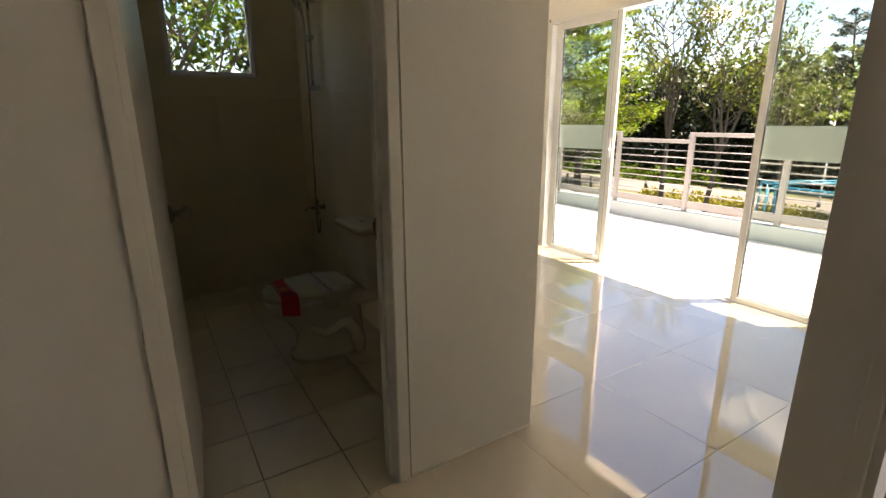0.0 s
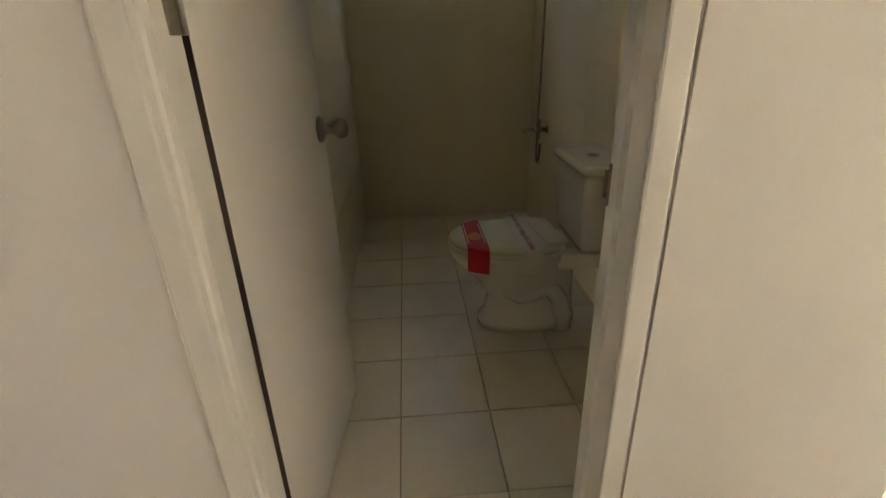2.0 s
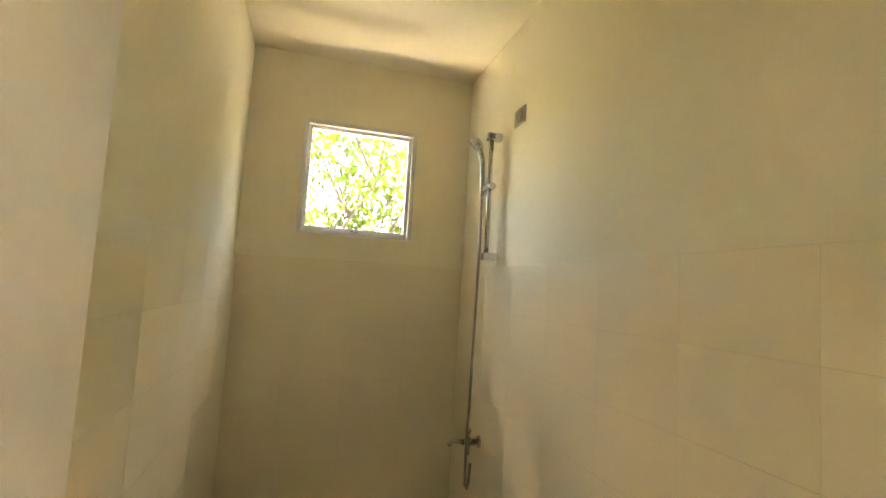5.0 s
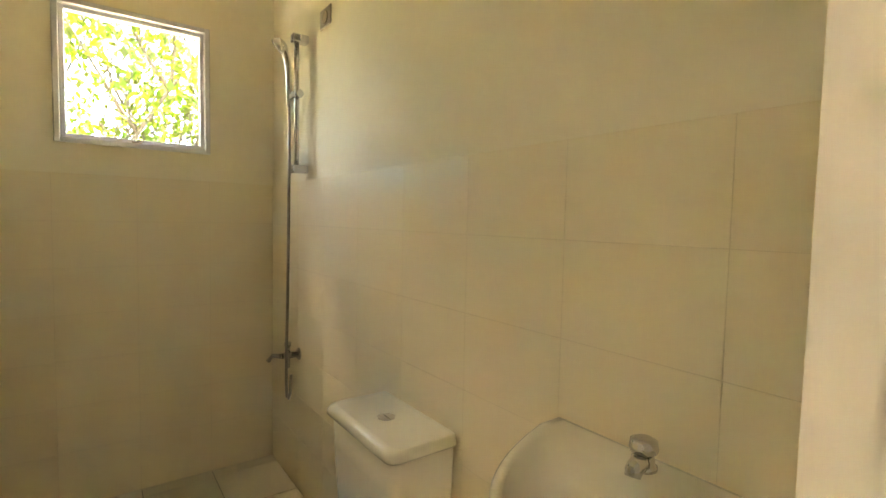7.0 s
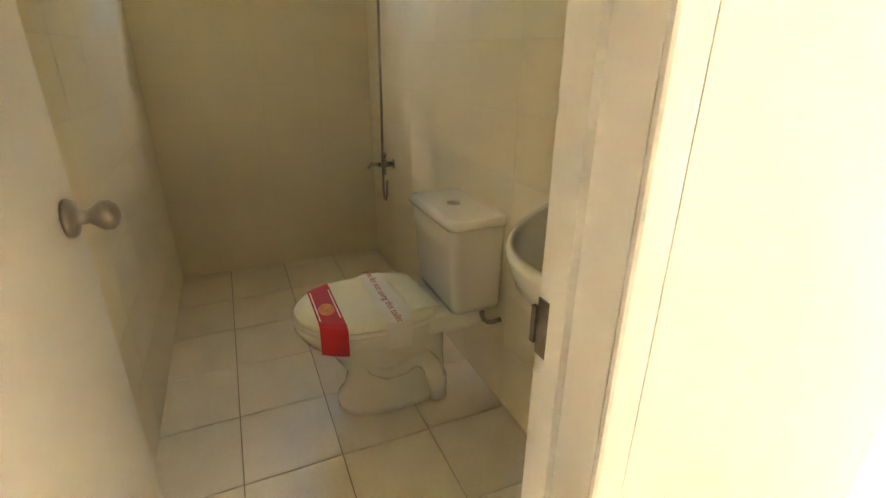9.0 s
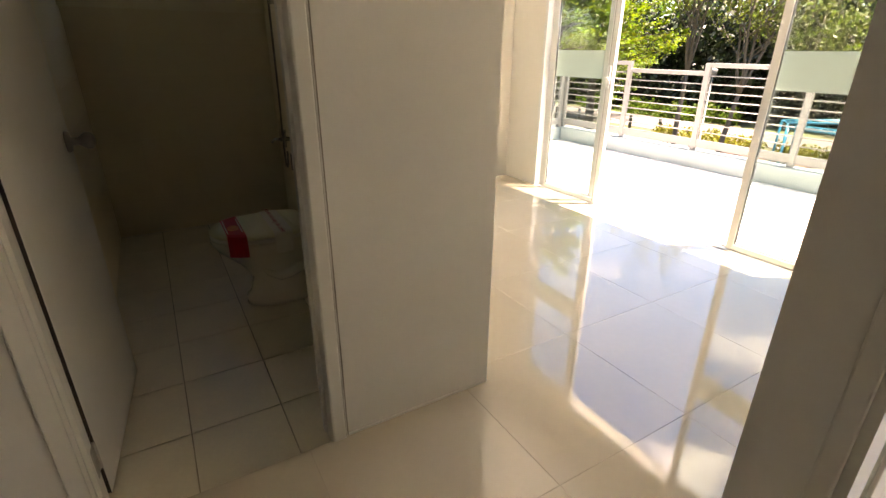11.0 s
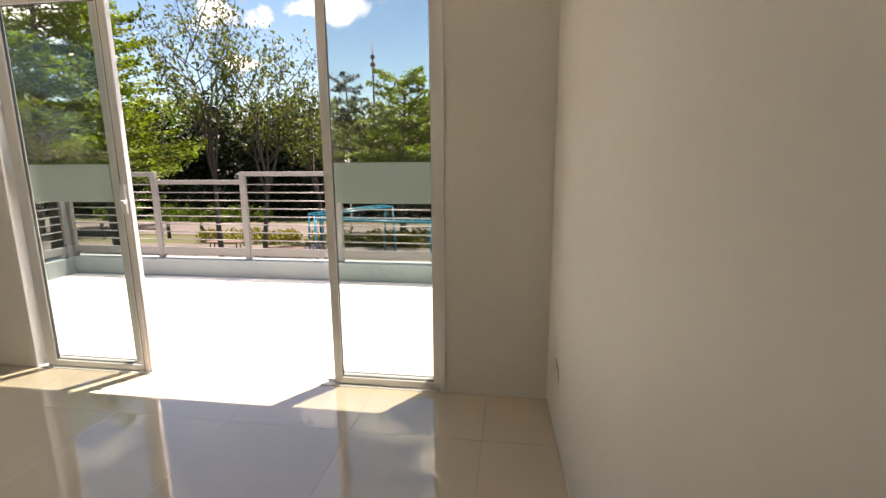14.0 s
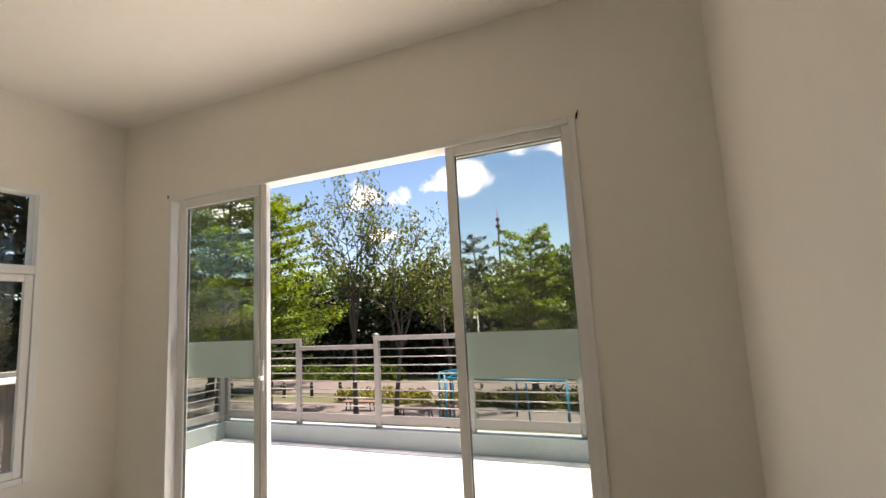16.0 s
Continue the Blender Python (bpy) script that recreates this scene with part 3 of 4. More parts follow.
tube(bm, [(BX0 - 0.004, -0.715, WZ0 + 0.030), (BX0 + 0.018, -0.715, WZ0 + 0.034), (BX0 + 0.026, -0.690, WZ0 + 0.032)], [0.006, 0.005, 0.004], 8)
part("latch", bm, STEEL, bs, "small metal window latch")

# ---- bathroom fittings ----
TX = -1.185


def lid_ring(rx, ry, z, back):
    """Outline of seat and lid: rounded in front, fuller and cut straight behind."""
    out = []
    for k in range(40):
        a = 2 * math.pi * k / 40
        c, s = math.cos(a), math.sin(a)
        e = 2.0 if s < 0 else 3.4
        out.append((TX + rx * math.copysign(abs(c) ** (2 / e), c), min(back, -0.552 + ry * math.copysign(abs(s) ** (2 / e), s)), z))
    return out


toilet = thing("toilet", TX, -0.5, 0, "white ceramic close-coupled toilet, lid sealed with paper bands", "toilet")


def oval(cx, cy, rx, ry, z, n=32, back=None, sq=2.0):
    out = []
    for k in range(n):
        a = 2 * math.pi * k / n
        c, s = math.cos(a), math.sin(a)
        x = cx + rx * math.copysign(abs(c) ** (2 / sq), c)
        y = cy + ry * math.copysign(abs(s) ** (2 / sq), s)
        if back is not None:
            y = min(y, back)
        out.append((x, y, z))
    return out


bm = bmesh.new()
loft(bm, [oval(TX, -0.465, 0.115, 0.215, 0.0, sq=2.4), oval(TX, -0.465, 0.114, 0.214, 0.030, sq=2.4), oval(TX, -0.455, 0.104, 0.195, 0.06, sq=2.3), oval(TX, -0.45, 0.095, 0.185, 0.14, sq=2.2),
          oval(TX, -0.475, 0.115, 0.21, 0.22), oval(TX, -0.525, 0.155, 0.245, 0.30), oval(TX, -0.545, 0.178, 0.255, 0.35), oval(TX, -0.545, 0.18, 0.257, 0.372)])
box(bm, TX - 0.12, TX + 0.12, -0.40, -0.14, 0.28, 0.372, bevel=0.02)
for sx in (-1, 1):
    tube(bm, [(TX + sx * 0.075, -0.60, 0.22), (TX + sx * 0.080, -0.56, 0.18), (TX + sx * 0.082, -0.51, 0.155), (TX + sx * 0.084, -0.46, 0.165), (TX + sx * 0.086, -0.42, 0.19), (TX + sx * 0.088, -0.38, 0.185), (TX + sx * 0.090, -0.345, 0.14), (TX + sx * 0.092, -0.325, 0.07), (TX + sx * 0.092, -0.32, 0.0)],
         [0.010, 0.025, 0.032, 0.036, 0.038, 0.038, 0.037, 0.036, 0.036], 12)
part("bowl", bm, CERAMIC, toilet)
bm = bmesh.new()
loft(bm, [lid_ring(0.186, 0.243, 0.373, -0.36), lid_ring(0.190, 0.247, 0.380, -0.36), lid_ring(0.187, 0.244, 0.392, -0.36)])
part("seat", bm, PLASTIC, toilet)
bm = bmesh.new()
loft(bm, [lid_ring(0.186, 0.243, 0.393, -0.355), lid_ring(0.190, 0.247, 0.400, -0.355), lid_ring(0.184, 0.240, 0.412, -0.355), lid_ring(0.150, 0.20, 0.417, -0.36)])
for sx in (-0.07, 0.07):
    tube(bm, [(TX + sx - 0.02, -0.347, 0.395), (TX + sx + 0.02, -0.347, 0.395)], 0.012, 8)
part("lid", bm, FILM, toilet, "closed lid under cream wrapping film")
bm = bmesh.new()
box(bm, TX - 0.105, TX + 0.150, -0.440, -0.352, 0.4195, 0.4235, bevel=0.0015)
bm.transform(Matrix.Translation((TX, -0.40, 0)) @ Matrix.Rotation(radians(4), 4, "Z") @ Matrix.Translation((-TX, 0.40, 0)))
part("film_flap", bm, FILM, toilet, "folded flap of wrapping film")


def tank_ring(w, d, z, r=0.03, n=6):
    x0, x1, y0, y1 = TX - w / 2, TX + w / 2, -0.120 - d, -0.120
    out = []
    for cx, cy, a0, rr in ((x1 - 0.008, y1 - 0.008, 0, 0.008), (x0 + 0.008, y1 - 0.008, 90, 0.008), (x0 + r, y0 + r, 180, r), (x1 - r, y0 + r, 270, r)):
        for k in range(n):
            a = radians(a0 + 90 * k / (n - 1))
            out.append((cx + rr * math.cos(a), cy + rr * math.sin(a), z))
    return out


bm = bmesh.new()
loft(bm, [tank_ring(0.33, 0.17, 0.373), tank_ring(0.35, 0.175, 0.40), tank_ring(0.366, 0.188, 0.60), tank_ring(0.372, 0.19, 0.688)])
part("tank", bm, CERAMIC, toilet)
bm = bmesh.new()
loft(bm, [tank_ring(0.388, 0.200, 0.689), tank_ring(0.396, 0.206, 0.696), tank_ring(0.396, 0.206, 0.708), tank_ring(0.384, 0.198, 0.719), tank_ring(0.375, 0.18, 0.722)])
tlid = part("tank_lid", bm, CERAMIC, toilet)
bm = bmesh.new()
disc(bm, (TX, -0.222, 0.7215), (0, 0, 1), 0.024, 0.004, 24)
box(bm, TX - 0.0225, TX + 0.0225, -0.2232, -0.2208, 0.7256, 0.7265)
part("flush_button", bm, CHROME, tlid, "round chrome flush button")
bm = bmesh.new()
tube(bm, [(TX + 0.150, -0.175, 0.372), (TX + 0.152, -0.175, 0.350), (TX + 0.160, -0.172, 0.333), (TX + 0.174, -0.162, 0.326), (TX + 0.186, -0.145, 0.330), (TX + 0.190, -0.119, 0.336)], 0.009, 8)
part("supply_hose", bm, DARK_STEEL, toilet, "grey water supply hose")


def band(y0, y1, mat, name, label):
    """A paper strip laid across the lid and down over its rim."""
    bm = bmesh.new()
    rings = []
    for y in np.linspace(y0, y1, 5):
        e = 2.0 if y < -0.552 else 3.4
        k = max(0.0, 1 - abs((y + 0.552) / 0.247) ** e) ** (1 / e)
        hw = 0.190 * k + 0.002
        row = [(-hw * 0.97, 0.312), (-hw, 0.375), (-hw - 0.001, 0.398), (-hw * 0.985, 0.4145)] + [(hw * u, 0.4205) for u in np.linspace(-0.85, 0.85, 9)] + [(hw * 0.985, 0.4145), (hw + 0.001, 0.398), (hw, 0.375), (hw * 0.97, 0.312)]
        rings.append([(TX + u, y, z) for u, z in row] + [(TX + u * 0.995, y, z - 0.0012) for u, z in reversed(row)])
    loft(bm, rings, smooth=False)
    return part(name, bm, mat, toilet, label)


red = band(-0.735, -0.655, RED, "paper_band", "bright red paper sealing band")
for a, b in ((-0.729, -0.725), (-0.665, -0.661)):
    bm = boxes((TX - 0.105, TX + 0.105, a, b, 0.4207, 0.4213))
    part("stripe", bm, PAPER, red, "pale printed edge stripe")
bm = bmesh.new()
loft(bm, [oval(TX + 0.035, -0.695, 0.042, 0.027, z, 14) for z in (0.4207, 0.4213)])
part("emblem", bm, ORANGE, red, "orange printed emblem")
paper = band(-0.535, -0.450, PAPER, "paper_band", "white paper sealing band with red lettering")
txt = bpy.data.curves.new("lettering", "FONT")
txt.body, txt.size, txt.align_x, txt.align_y, txt.extrude = "you for not using this toilet", 0.0365, "CENTER", "CENTER", 0.0002
tmp = bpy.data.objects.new("lettering", txt)
me = bpy.data.meshes.new_from_object(tmp)
bpy.data.objects.remove(tmp)
me.materials.append(INK)
lettering = new("lettering", me)
lettering.parent = paper
lettering.matrix_basis = pose(TX, -0.4925, 0.4212) if not ORIGIN[toilet].length else Matrix.Translation(Vector((TX, -0.4925, 0.4212)) - ORIGIN[toilet])
tagged(lettering, "dark red printed lettering")

toilet.matrix_basis = Matrix.Translation((0, 0, BF)) @ toilet.matrix_basis

# wash basin
SX = -0.447
basin = thing("wash_basin", SX, BY1, 0.62, "white ceramic wall-hung wash basin with chrome tap", "wash basin")


def basin_ring(hw, depth, z, y_back, n=28, sq=2.5):
    depth, hw = depth * 0.87, hw * 1.06
    out = [(SX - hw, y_back, z)]
    for k in range(n + 1):
        a = math.pi + math.pi * k / n
        c, s = math.cos(a), math.sin(a)
        out.append((SX + hw * math.copysign(abs(c) ** (2 / sq), c), y_back - 0.05 + (depth - 0.05) * -abs(s) ** (2 / sq), z))
    out.append((SX + hw, y_back, z))
    return [(x, y, q - 0.30 * max(0.0, BY1 - 0.058 - y)) for x, y, q in out]    # the rim falls towards the front


YB = BY1 - 0.008
bm = bmesh.new()
loft(bm, [basin_ring(0.09, 0.16, 0.65, YB), basin_ring(0.13, 0.22, 0.67, YB), basin_ring(0.185, 0.30, 0.73, YB), basin_ring(0.198, 0.320, 0.78, YB), basin_ring(0.205, 0.330, 0.81, YB), basin_ring(0.205, 0.330, 0.82, YB), basin_ring(0.199, 0.323, 0.825, YB),
          basin_ring(0.180, 0.304, 0.824, YB - 0.006), basin_ring(0.172, 0.224, 0.815, YB - 0.080), basin_ring(0.160, 0.208, 0.775, YB - 0.086), basin_ring(0.13, 0.18, 0.715, YB - 0.095), basin_ring(0.05, 0.10, 0.69, YB - 0.125)])
part("bowl", bm, CERAMIC, basin)
FX, FY = SX - 0.001, YB - 0.042
bm = bmesh.new()
tube(bm, [(FX, FY, 0.823), (FX, FY, 0.828), (FX, FY, 0.831), (FX, FY, 0.842), (FX, FY, 0.847)], [0.023, 0.023, 0.019, 0.018, 0.013], 16)
tube(bm, [(FX, FY, 0.836), (FX + 0.004, FY - 0.022, 0.836), (FX + 0.006, FY - 0.036, 0.831), (FX + 0.007, FY - 0.040, 0.822)], [0.016, 0.015, 0.014, 0.012], 12)
tap = part("tap", bm, CHROME, basin, "chrome pillar tap")
bm = bmesh.new()
tube(bm, [(FX, FY, 0.846), (FX, FY, 0.850), (FX, FY, 0.858), (FX, FY, 0.869), (FX, FY, 0.874)], [0.013, 0.021, 0.024, 0.022, 0.013], 12)
part("tap_handle", bm, CHROME, tap)
bm = bmesh.new()
disc(bm, (SX + 0.025, YB - 0.0865, 0.775), (0, -1, 0.3), 0.012, 0.004, 16)
part("overflow", bm, DARK_STEEL, basin, "dark overflow hole with metal ring")
bm = bmesh.new()
disc(bm, (SX, YB - 0.165, 0.659), (0, 0, 1), 0.030, 0.004, 20)
part("drain", bm, STEEL, basin, "steel basin drain")
bm = bmesh.new()
tube(bm, [(SX, YB - 0.14, 0.655), (SX, YB - 0.14, 0.575)], 0.017, 12)
tube(bm, [(SX, YB - 0.14, 0.587), (SX, YB - 0.14, 0.57)], 0.024, 12)
part("tailpiece", bm, CHROME, basin, "chrome waste tailpiece")
bm = bmesh.new()
tube(bm, [(SX, YB - 0.14, 0.57), (SX, YB - 0.14, 0.535), (SX, YB - 0.14, 0.53), (SX, YB - 0.14, 0.330), (SX, YB - 0.13, 0.290), (SX, YB - 0.10, 0.27), (SX, YB - 0.06, 0.285), (SX, YB - 0.035, 0.320), (SX, YB, 0.330)], [0.027, 0.027, 0.021, 0.021, 0.021, 0.021, 0.021, 0.021, 0.021], 12)
part("trap", bm, PVC, basin, "white plastic waste trap")
for sx in (-0.07, 0.10):
    bm = bmesh.new()
    box(bm, SX + sx - 0.008, SX + sx + 0.008, YB - 0.15, YB, 0.657, 0.667, bevel=0.002)
    box(bm, SX + sx - 0.008, SX + sx + 0.008, YB - 0.008, YB, 0.575, 0.657, bevel=0.002)
    tube(bm, [(SX + sx, YB - 0.145, 0.657), (SX + sx, YB - 0.10, 0.615), (SX + sx, YB - 0.01, 0.585)], 0.005, 6)
    part("bracket", bm, DARK_STEEL, basin, "dull metal wall bracket")
bm = bmesh.new()
tube(bm, [(SX - 0.060, YB, 0.515), (SX - 0.060, YB - 0.04, 0.515), (SX - 0.052, YB - 0.10, 0.545), (SX - 0.062, YB - 0.145, 0.590), (SX - 0.066, YB - 0.150, 0.625), (SX - 0.045, YB - 0.13, 0.672)], 0.0085, 10)
part("supply_hose", bm, STEEL, basin, "braided water supply hose")
basin.matrix_basis = Matrix.Translation((0, 0, 0.031)) @ basin.matrix_basis

# shower set
BXs, BYs = -2.095, BY1 - 0.055
shower = thing("shower_set", BXs, BY1, 0.45, "chrome shower slide bar with hand shower and hose", "shower")
bm = bmesh.new()
tube(bm, [(BXs, BYs, 1.445), (BXs, BYs, 2.030)], 0.0105, 12)
bar = part("slide_bar", bm, CHROME, shower)
for z in (1.462, 2.013):
    bm = bmesh.new()
    box(bm, BXs - 0.020, BXs + 0.020, BYs - 0.022, BY1 - 0.008, z - 0.018, z + 0.018, bevel=0.006)
    disc(bm, (BXs, BYs - 0.021, z), (0, -1, 0), 0.010, 0.003, 12)
    part("wall_mount", bm, CHROME, bar)
bm = bmesh.new()
box(bm, BXs - 0.075, BXs + 0.030, BYs - 0.018, BYs + 0.018, 1.763, 1.793, bevel=0.008)
disc(bm, (BXs + 0.028, BYs, 1.778), (1, 0, 0), 0.017, 0.012, 14)
part("slider_holder", bm, CHROME, bar, "chrome sliding hand shower holder")
bm = bmesh.new()
hx, hy = BXs - 0.062, BYs - 0.012
tube(bm, [(hx, hy, 1.738), (hx, hy, 1.803), (hx - 0.002, hy - 0.004, 1.903), (hx - 0.012, hy - 0.016, 1.970), (hx - 0.022, hy - 0.03, 1.997)], [0.010, 0.012, 0.013, 0.014, 0.014], 12)
c0, ax = Vector((hx - 0.020, hy - 0.026, 2.001)), Vector((-0.55, -0.62, -0.55)).normalized()
tube(bm, [c0 - ax * 0.018, c0 - ax * 0.010, c0 + ax * 0.012, c0 + ax * 0.022], [0.012, 0.030, 0.040, 0.040], 20)
hand = part("hand_shower", bm, CHROME, shower)
bm = bmesh.new()
disc(bm, c0 + ax * 0.0222, ax, 0.036, 0.002, 20)
part("spray_face", bm, DARK_STEEL, hand, "grey spray face")
TPX, TPZ = -2.185, 0.622
bm = bmesh.new()
hp = [(hx, hy, 1.738), (hx + 0.004, hy, 1.5), (hx + 0.006, hy - 0.004, 1.2), (hx + 0.004, hy - 0.006, 0.9), (hx + 0.002, hy - 0.01, 0.68), (hx + 0.006, hy - 0.012, 0.50), (hx + 0.016, hy - 0.012, 0.445), (hx + 0.028, hy - 0.008, 0.44), (hx + 0.036, hy - 0.004, 0.47), (hx + 0.036, hy, 0.55)]
tube(bm, hp, 0.0065, 8)
part("hose", bm, STEEL, shower, "flexible metal shower hose")
bm = bmesh.new()
tube(bm, [(TPX, BY1 - 0.008, TPZ), (TPX, BY1 - 0.014, TPZ), (TPX, BY1 - 0.016, TPZ), (TPX, BY1 - 0.085, TPZ)], [0.028, 0.026, 0.014, 0.014], 14)
tube(bm, [(TPX, BY1 - 0.062, TPZ + 0.045), (TPX, BY1 - 0.062, TPZ - 0.055)], [0.011, 0.012], 12)
tube(bm, [(TPX, BY1 - 0.085, TPZ), (TPX - 0.015, BY1 - 0.125, TPZ + 0.004), (TPX - 0.02, BY1 - 0.145, TPZ - 0.02)], [0.012, 0.010, 0.009], 10)
valve = part("shower_tap", bm, CHROME, shower, "chrome two-way shower tap")
bm = bmesh.new()
tube(bm, [(TPX, BY1 - 0.062, TPZ + 0.045), (TPX, BY1 - 0.062, TPZ + 0.062)], [0.016, 0.014], 10)
box(bm, TPX - 0.006, TPX + 0.045, BY1 - 0.068, BY1 - 0.056, TPZ + 0.015, TPZ + 0.027, bevel=0.004)
part("lever", bm, CHROME, valve)
plate = thing("wall_plate", -1.907, BY1, 2.055, "small square metal cover plate on the bathroom wall", "cover plate")
bm = bmesh.new()
box(bm, -1.960, -1.855, BY1 - 0.006, BY1 - 0.0003, 2.018, 2.092, bevel=0.002)
pl = part("plate", bm, STEEL, plate)
bm = bmesh.new()
disc(bm, (-1.907, BY1 - 0.006, 2.055), (0, -1, 0), 0.026, 0.004, 18)
part("centre_boss", bm, DARK_STEEL, pl, "dark round centre")


# ---- bedroom outlet ----
def on_right_wall(y):
    k = (y - RW0[1]) / (RW1[1] - RW0[1])
    return RW0[0] + (RW1[0] - RW0[0]) * k


oy, oz = 1.80, 0.30
ox = on_right_wall(oy)
outlet = thing("wall_outlet", ox, oy, oz, "white plastic double wall outlet", "outlet")
bm = bmesh.new()
box(bm, ox - 0.009, ox - 0.0003, oy - 0.058, oy + 0.058, oz - 0.036, oz + 0.036, bevel=0.003)
op = part("cover", bm, PLASTIC, outlet)
for k in (-0.028, 0.028):
    bm = boxes((ox - 0.0115, ox - 0.009, oy + k - 0.018, oy + k + 0.018, oz - 0.022, oz + 0.022), bevel=0.001)
    part("socket", bm, PLASTIC, op)
for k in (-0.028, 0.028):
    for j in (-0.007, 0.007):
        part("slot", boxes((ox - 0.0121, ox - 0.0115, oy + k + j - 0.0012, oy + k + j + 0.0012, oz - 0.006, oz + 0.008)), GASKET, op)

anchor = thing("wall_anchor", 1.028, -0.117, 1.10, "small dark screw hole plug in the shaded wall end", "wall plug")
bm = bmesh.new()
disc(bm, (1.028, -0.1169, 1.10), (0, -1, 0), 0.002, 0.0015, 8)
box(bm, 1.0272, 1.0288, -0.1200, -0.1186, 1.092, 1.100)
part("plug", bm, BLACK_PAINT, anchor)

# ---- balcony ----
BZ = -0.27
FY_, FX0, KT = 5.355, -5.20, -0.050
structure("balcony_floor", boxes((FX0 - 0.15, 5.2, 2.27, FY_ + 0.12, BZ - 0.25, BZ)), CONCRETE, "sunlit pale cement balcony floor", "balcony")
# unseen slab, its tone chosen to bounce sunlight into the bathroom
structure("side_slab", boxes((FX0 - 0.15, -2.78, -1.9, 2.2695, BZ - 0.25, BZ)), BOUNCE_GREY, "unseen grey slab lightened to bounce daylight into the bathroom window", "roof")
structure("kerb", boxes((FX0 - 0.15, 5.2, FY_ - 0.10, FY_ + 0.12, BZ, KT), (FX0 - 0.15, FX0 + 0.07, -1.9, FY_ - 0.10, BZ, KT), bevel=0.008), KERB, "grey-blue painted kerb along the balcony edge", "kerb")
structure("facade_below", boxes((FX0, 5.1, -3.3, FY_, -3.3, BZ - 0.25)), FACADE, "painted ground storey wall of the house", "wall")
structure("parapet", boxes((-4.2, -4.05, -1.9, 2.9, BZ, 0.93)), SHADED_BROWN, "brown parapet wall beside the house, its shade put into the colour", "wall")
structure("coping", boxes((-4.23, -4.02, -1.9, 2.93, 0.93, 0.965), bevel=0.004), ALU, "thin white coping on the parapet", "coping")


def fence_run(name, a, b, tall_first, posts, label):
    """A metal railing from a to b: posts, bottom rails, top rails of two heights and thin bars."""
    a, b = Vector(a), Vector(b)
    d = (b - a).normalized()
    n = Vector((-d.y, d.x, 0))
    run = thing(name, *a, label, "railing")

    def bar(s0, s1, z0, z1, half, nm):
        bm = bmesh.new()
        r = bmesh.ops.create_cube(bm, size=1.0)["verts"]
        for v in r:
            p = a + d * ((s0 + s1) / 2 + v.co.x * (s1 - s0)) + n * (v.co.y * 2 * half)
            v.co = Vector((p.x, p.y, (z0 + z1) / 2 + v.co.z * (z1 - z0)))
        bmesh.ops.bevel(bm, geom=bm.edges[:], offset=0.004, segments=1, affect="EDGES")
        return part(nm, bm, RAIL, run)

    def rod(s0, s1, z):
        bm = bmesh.new()
        p, q = a + d * s0, a + d * s1
        tube(bm, [(p.x, p.y, z), (q.x, q.y, z)], 0.008, 6)
        part("rod", bm, RAIL, run)

    tall = tall_first
    for s0, s1 in zip(posts, posts[1:]):
        top = 1.055 if tall else 0.955
        bar(s0 - 0.035, s0 + 0.035, KT, 1.055, 0.025, "post")
        bar(s0 + 0.0355, s1 - 0.0355, top - 0.055, top, 0.022, "top_rail")
        bar(s0 + 0.0355, s1 - 0.0355, -0.005, 0.095, 0.020, "bottom_rail")
        zs = np.linspace(0.095, top - 0.055, 10 if tall else 9)[1:-1]
        for z in zs:
            rod(s0 + 0.035, s1 - 0.035, z)
        tall = not tall
    bar(posts[-1] - 0.035, posts[-1] + 0.035, KT, 1.055, 0.025, "post")
    return run


fence_run("balcony_railing", (FX0, FY_, KT), (5.1, FY_, KT), True, [0.0, 1.285, 2.505, 3.735, 4.96, 6.18, 7.40, 8.62, 10.3], "pale grey steel balcony railing with stepped panels")
fence_run("balcony_railing", (FX0, FY_ - 0.06, KT), (FX0, -1.8, KT), False, [0.05, 1.2, 2.4, 3.6, 4.8, 6.0, 7.1], "pale grey steel side railing on the balcony kerb")

# ---- park beyond ----
G = -3.3
structure("ground", boxes((-900, 900, -900, 1500, G - 0.4, G)), GRASS, "lawn and earth reaching the horizon", "ground")
structure("pavement", boxes((-60, 25, 19.0, 22.8, G, G + 0.03), (-60, 25, 25.6, 31.0, G, G + 0.03)), PAVING, "pale sunlit paved park walk", "pavement")
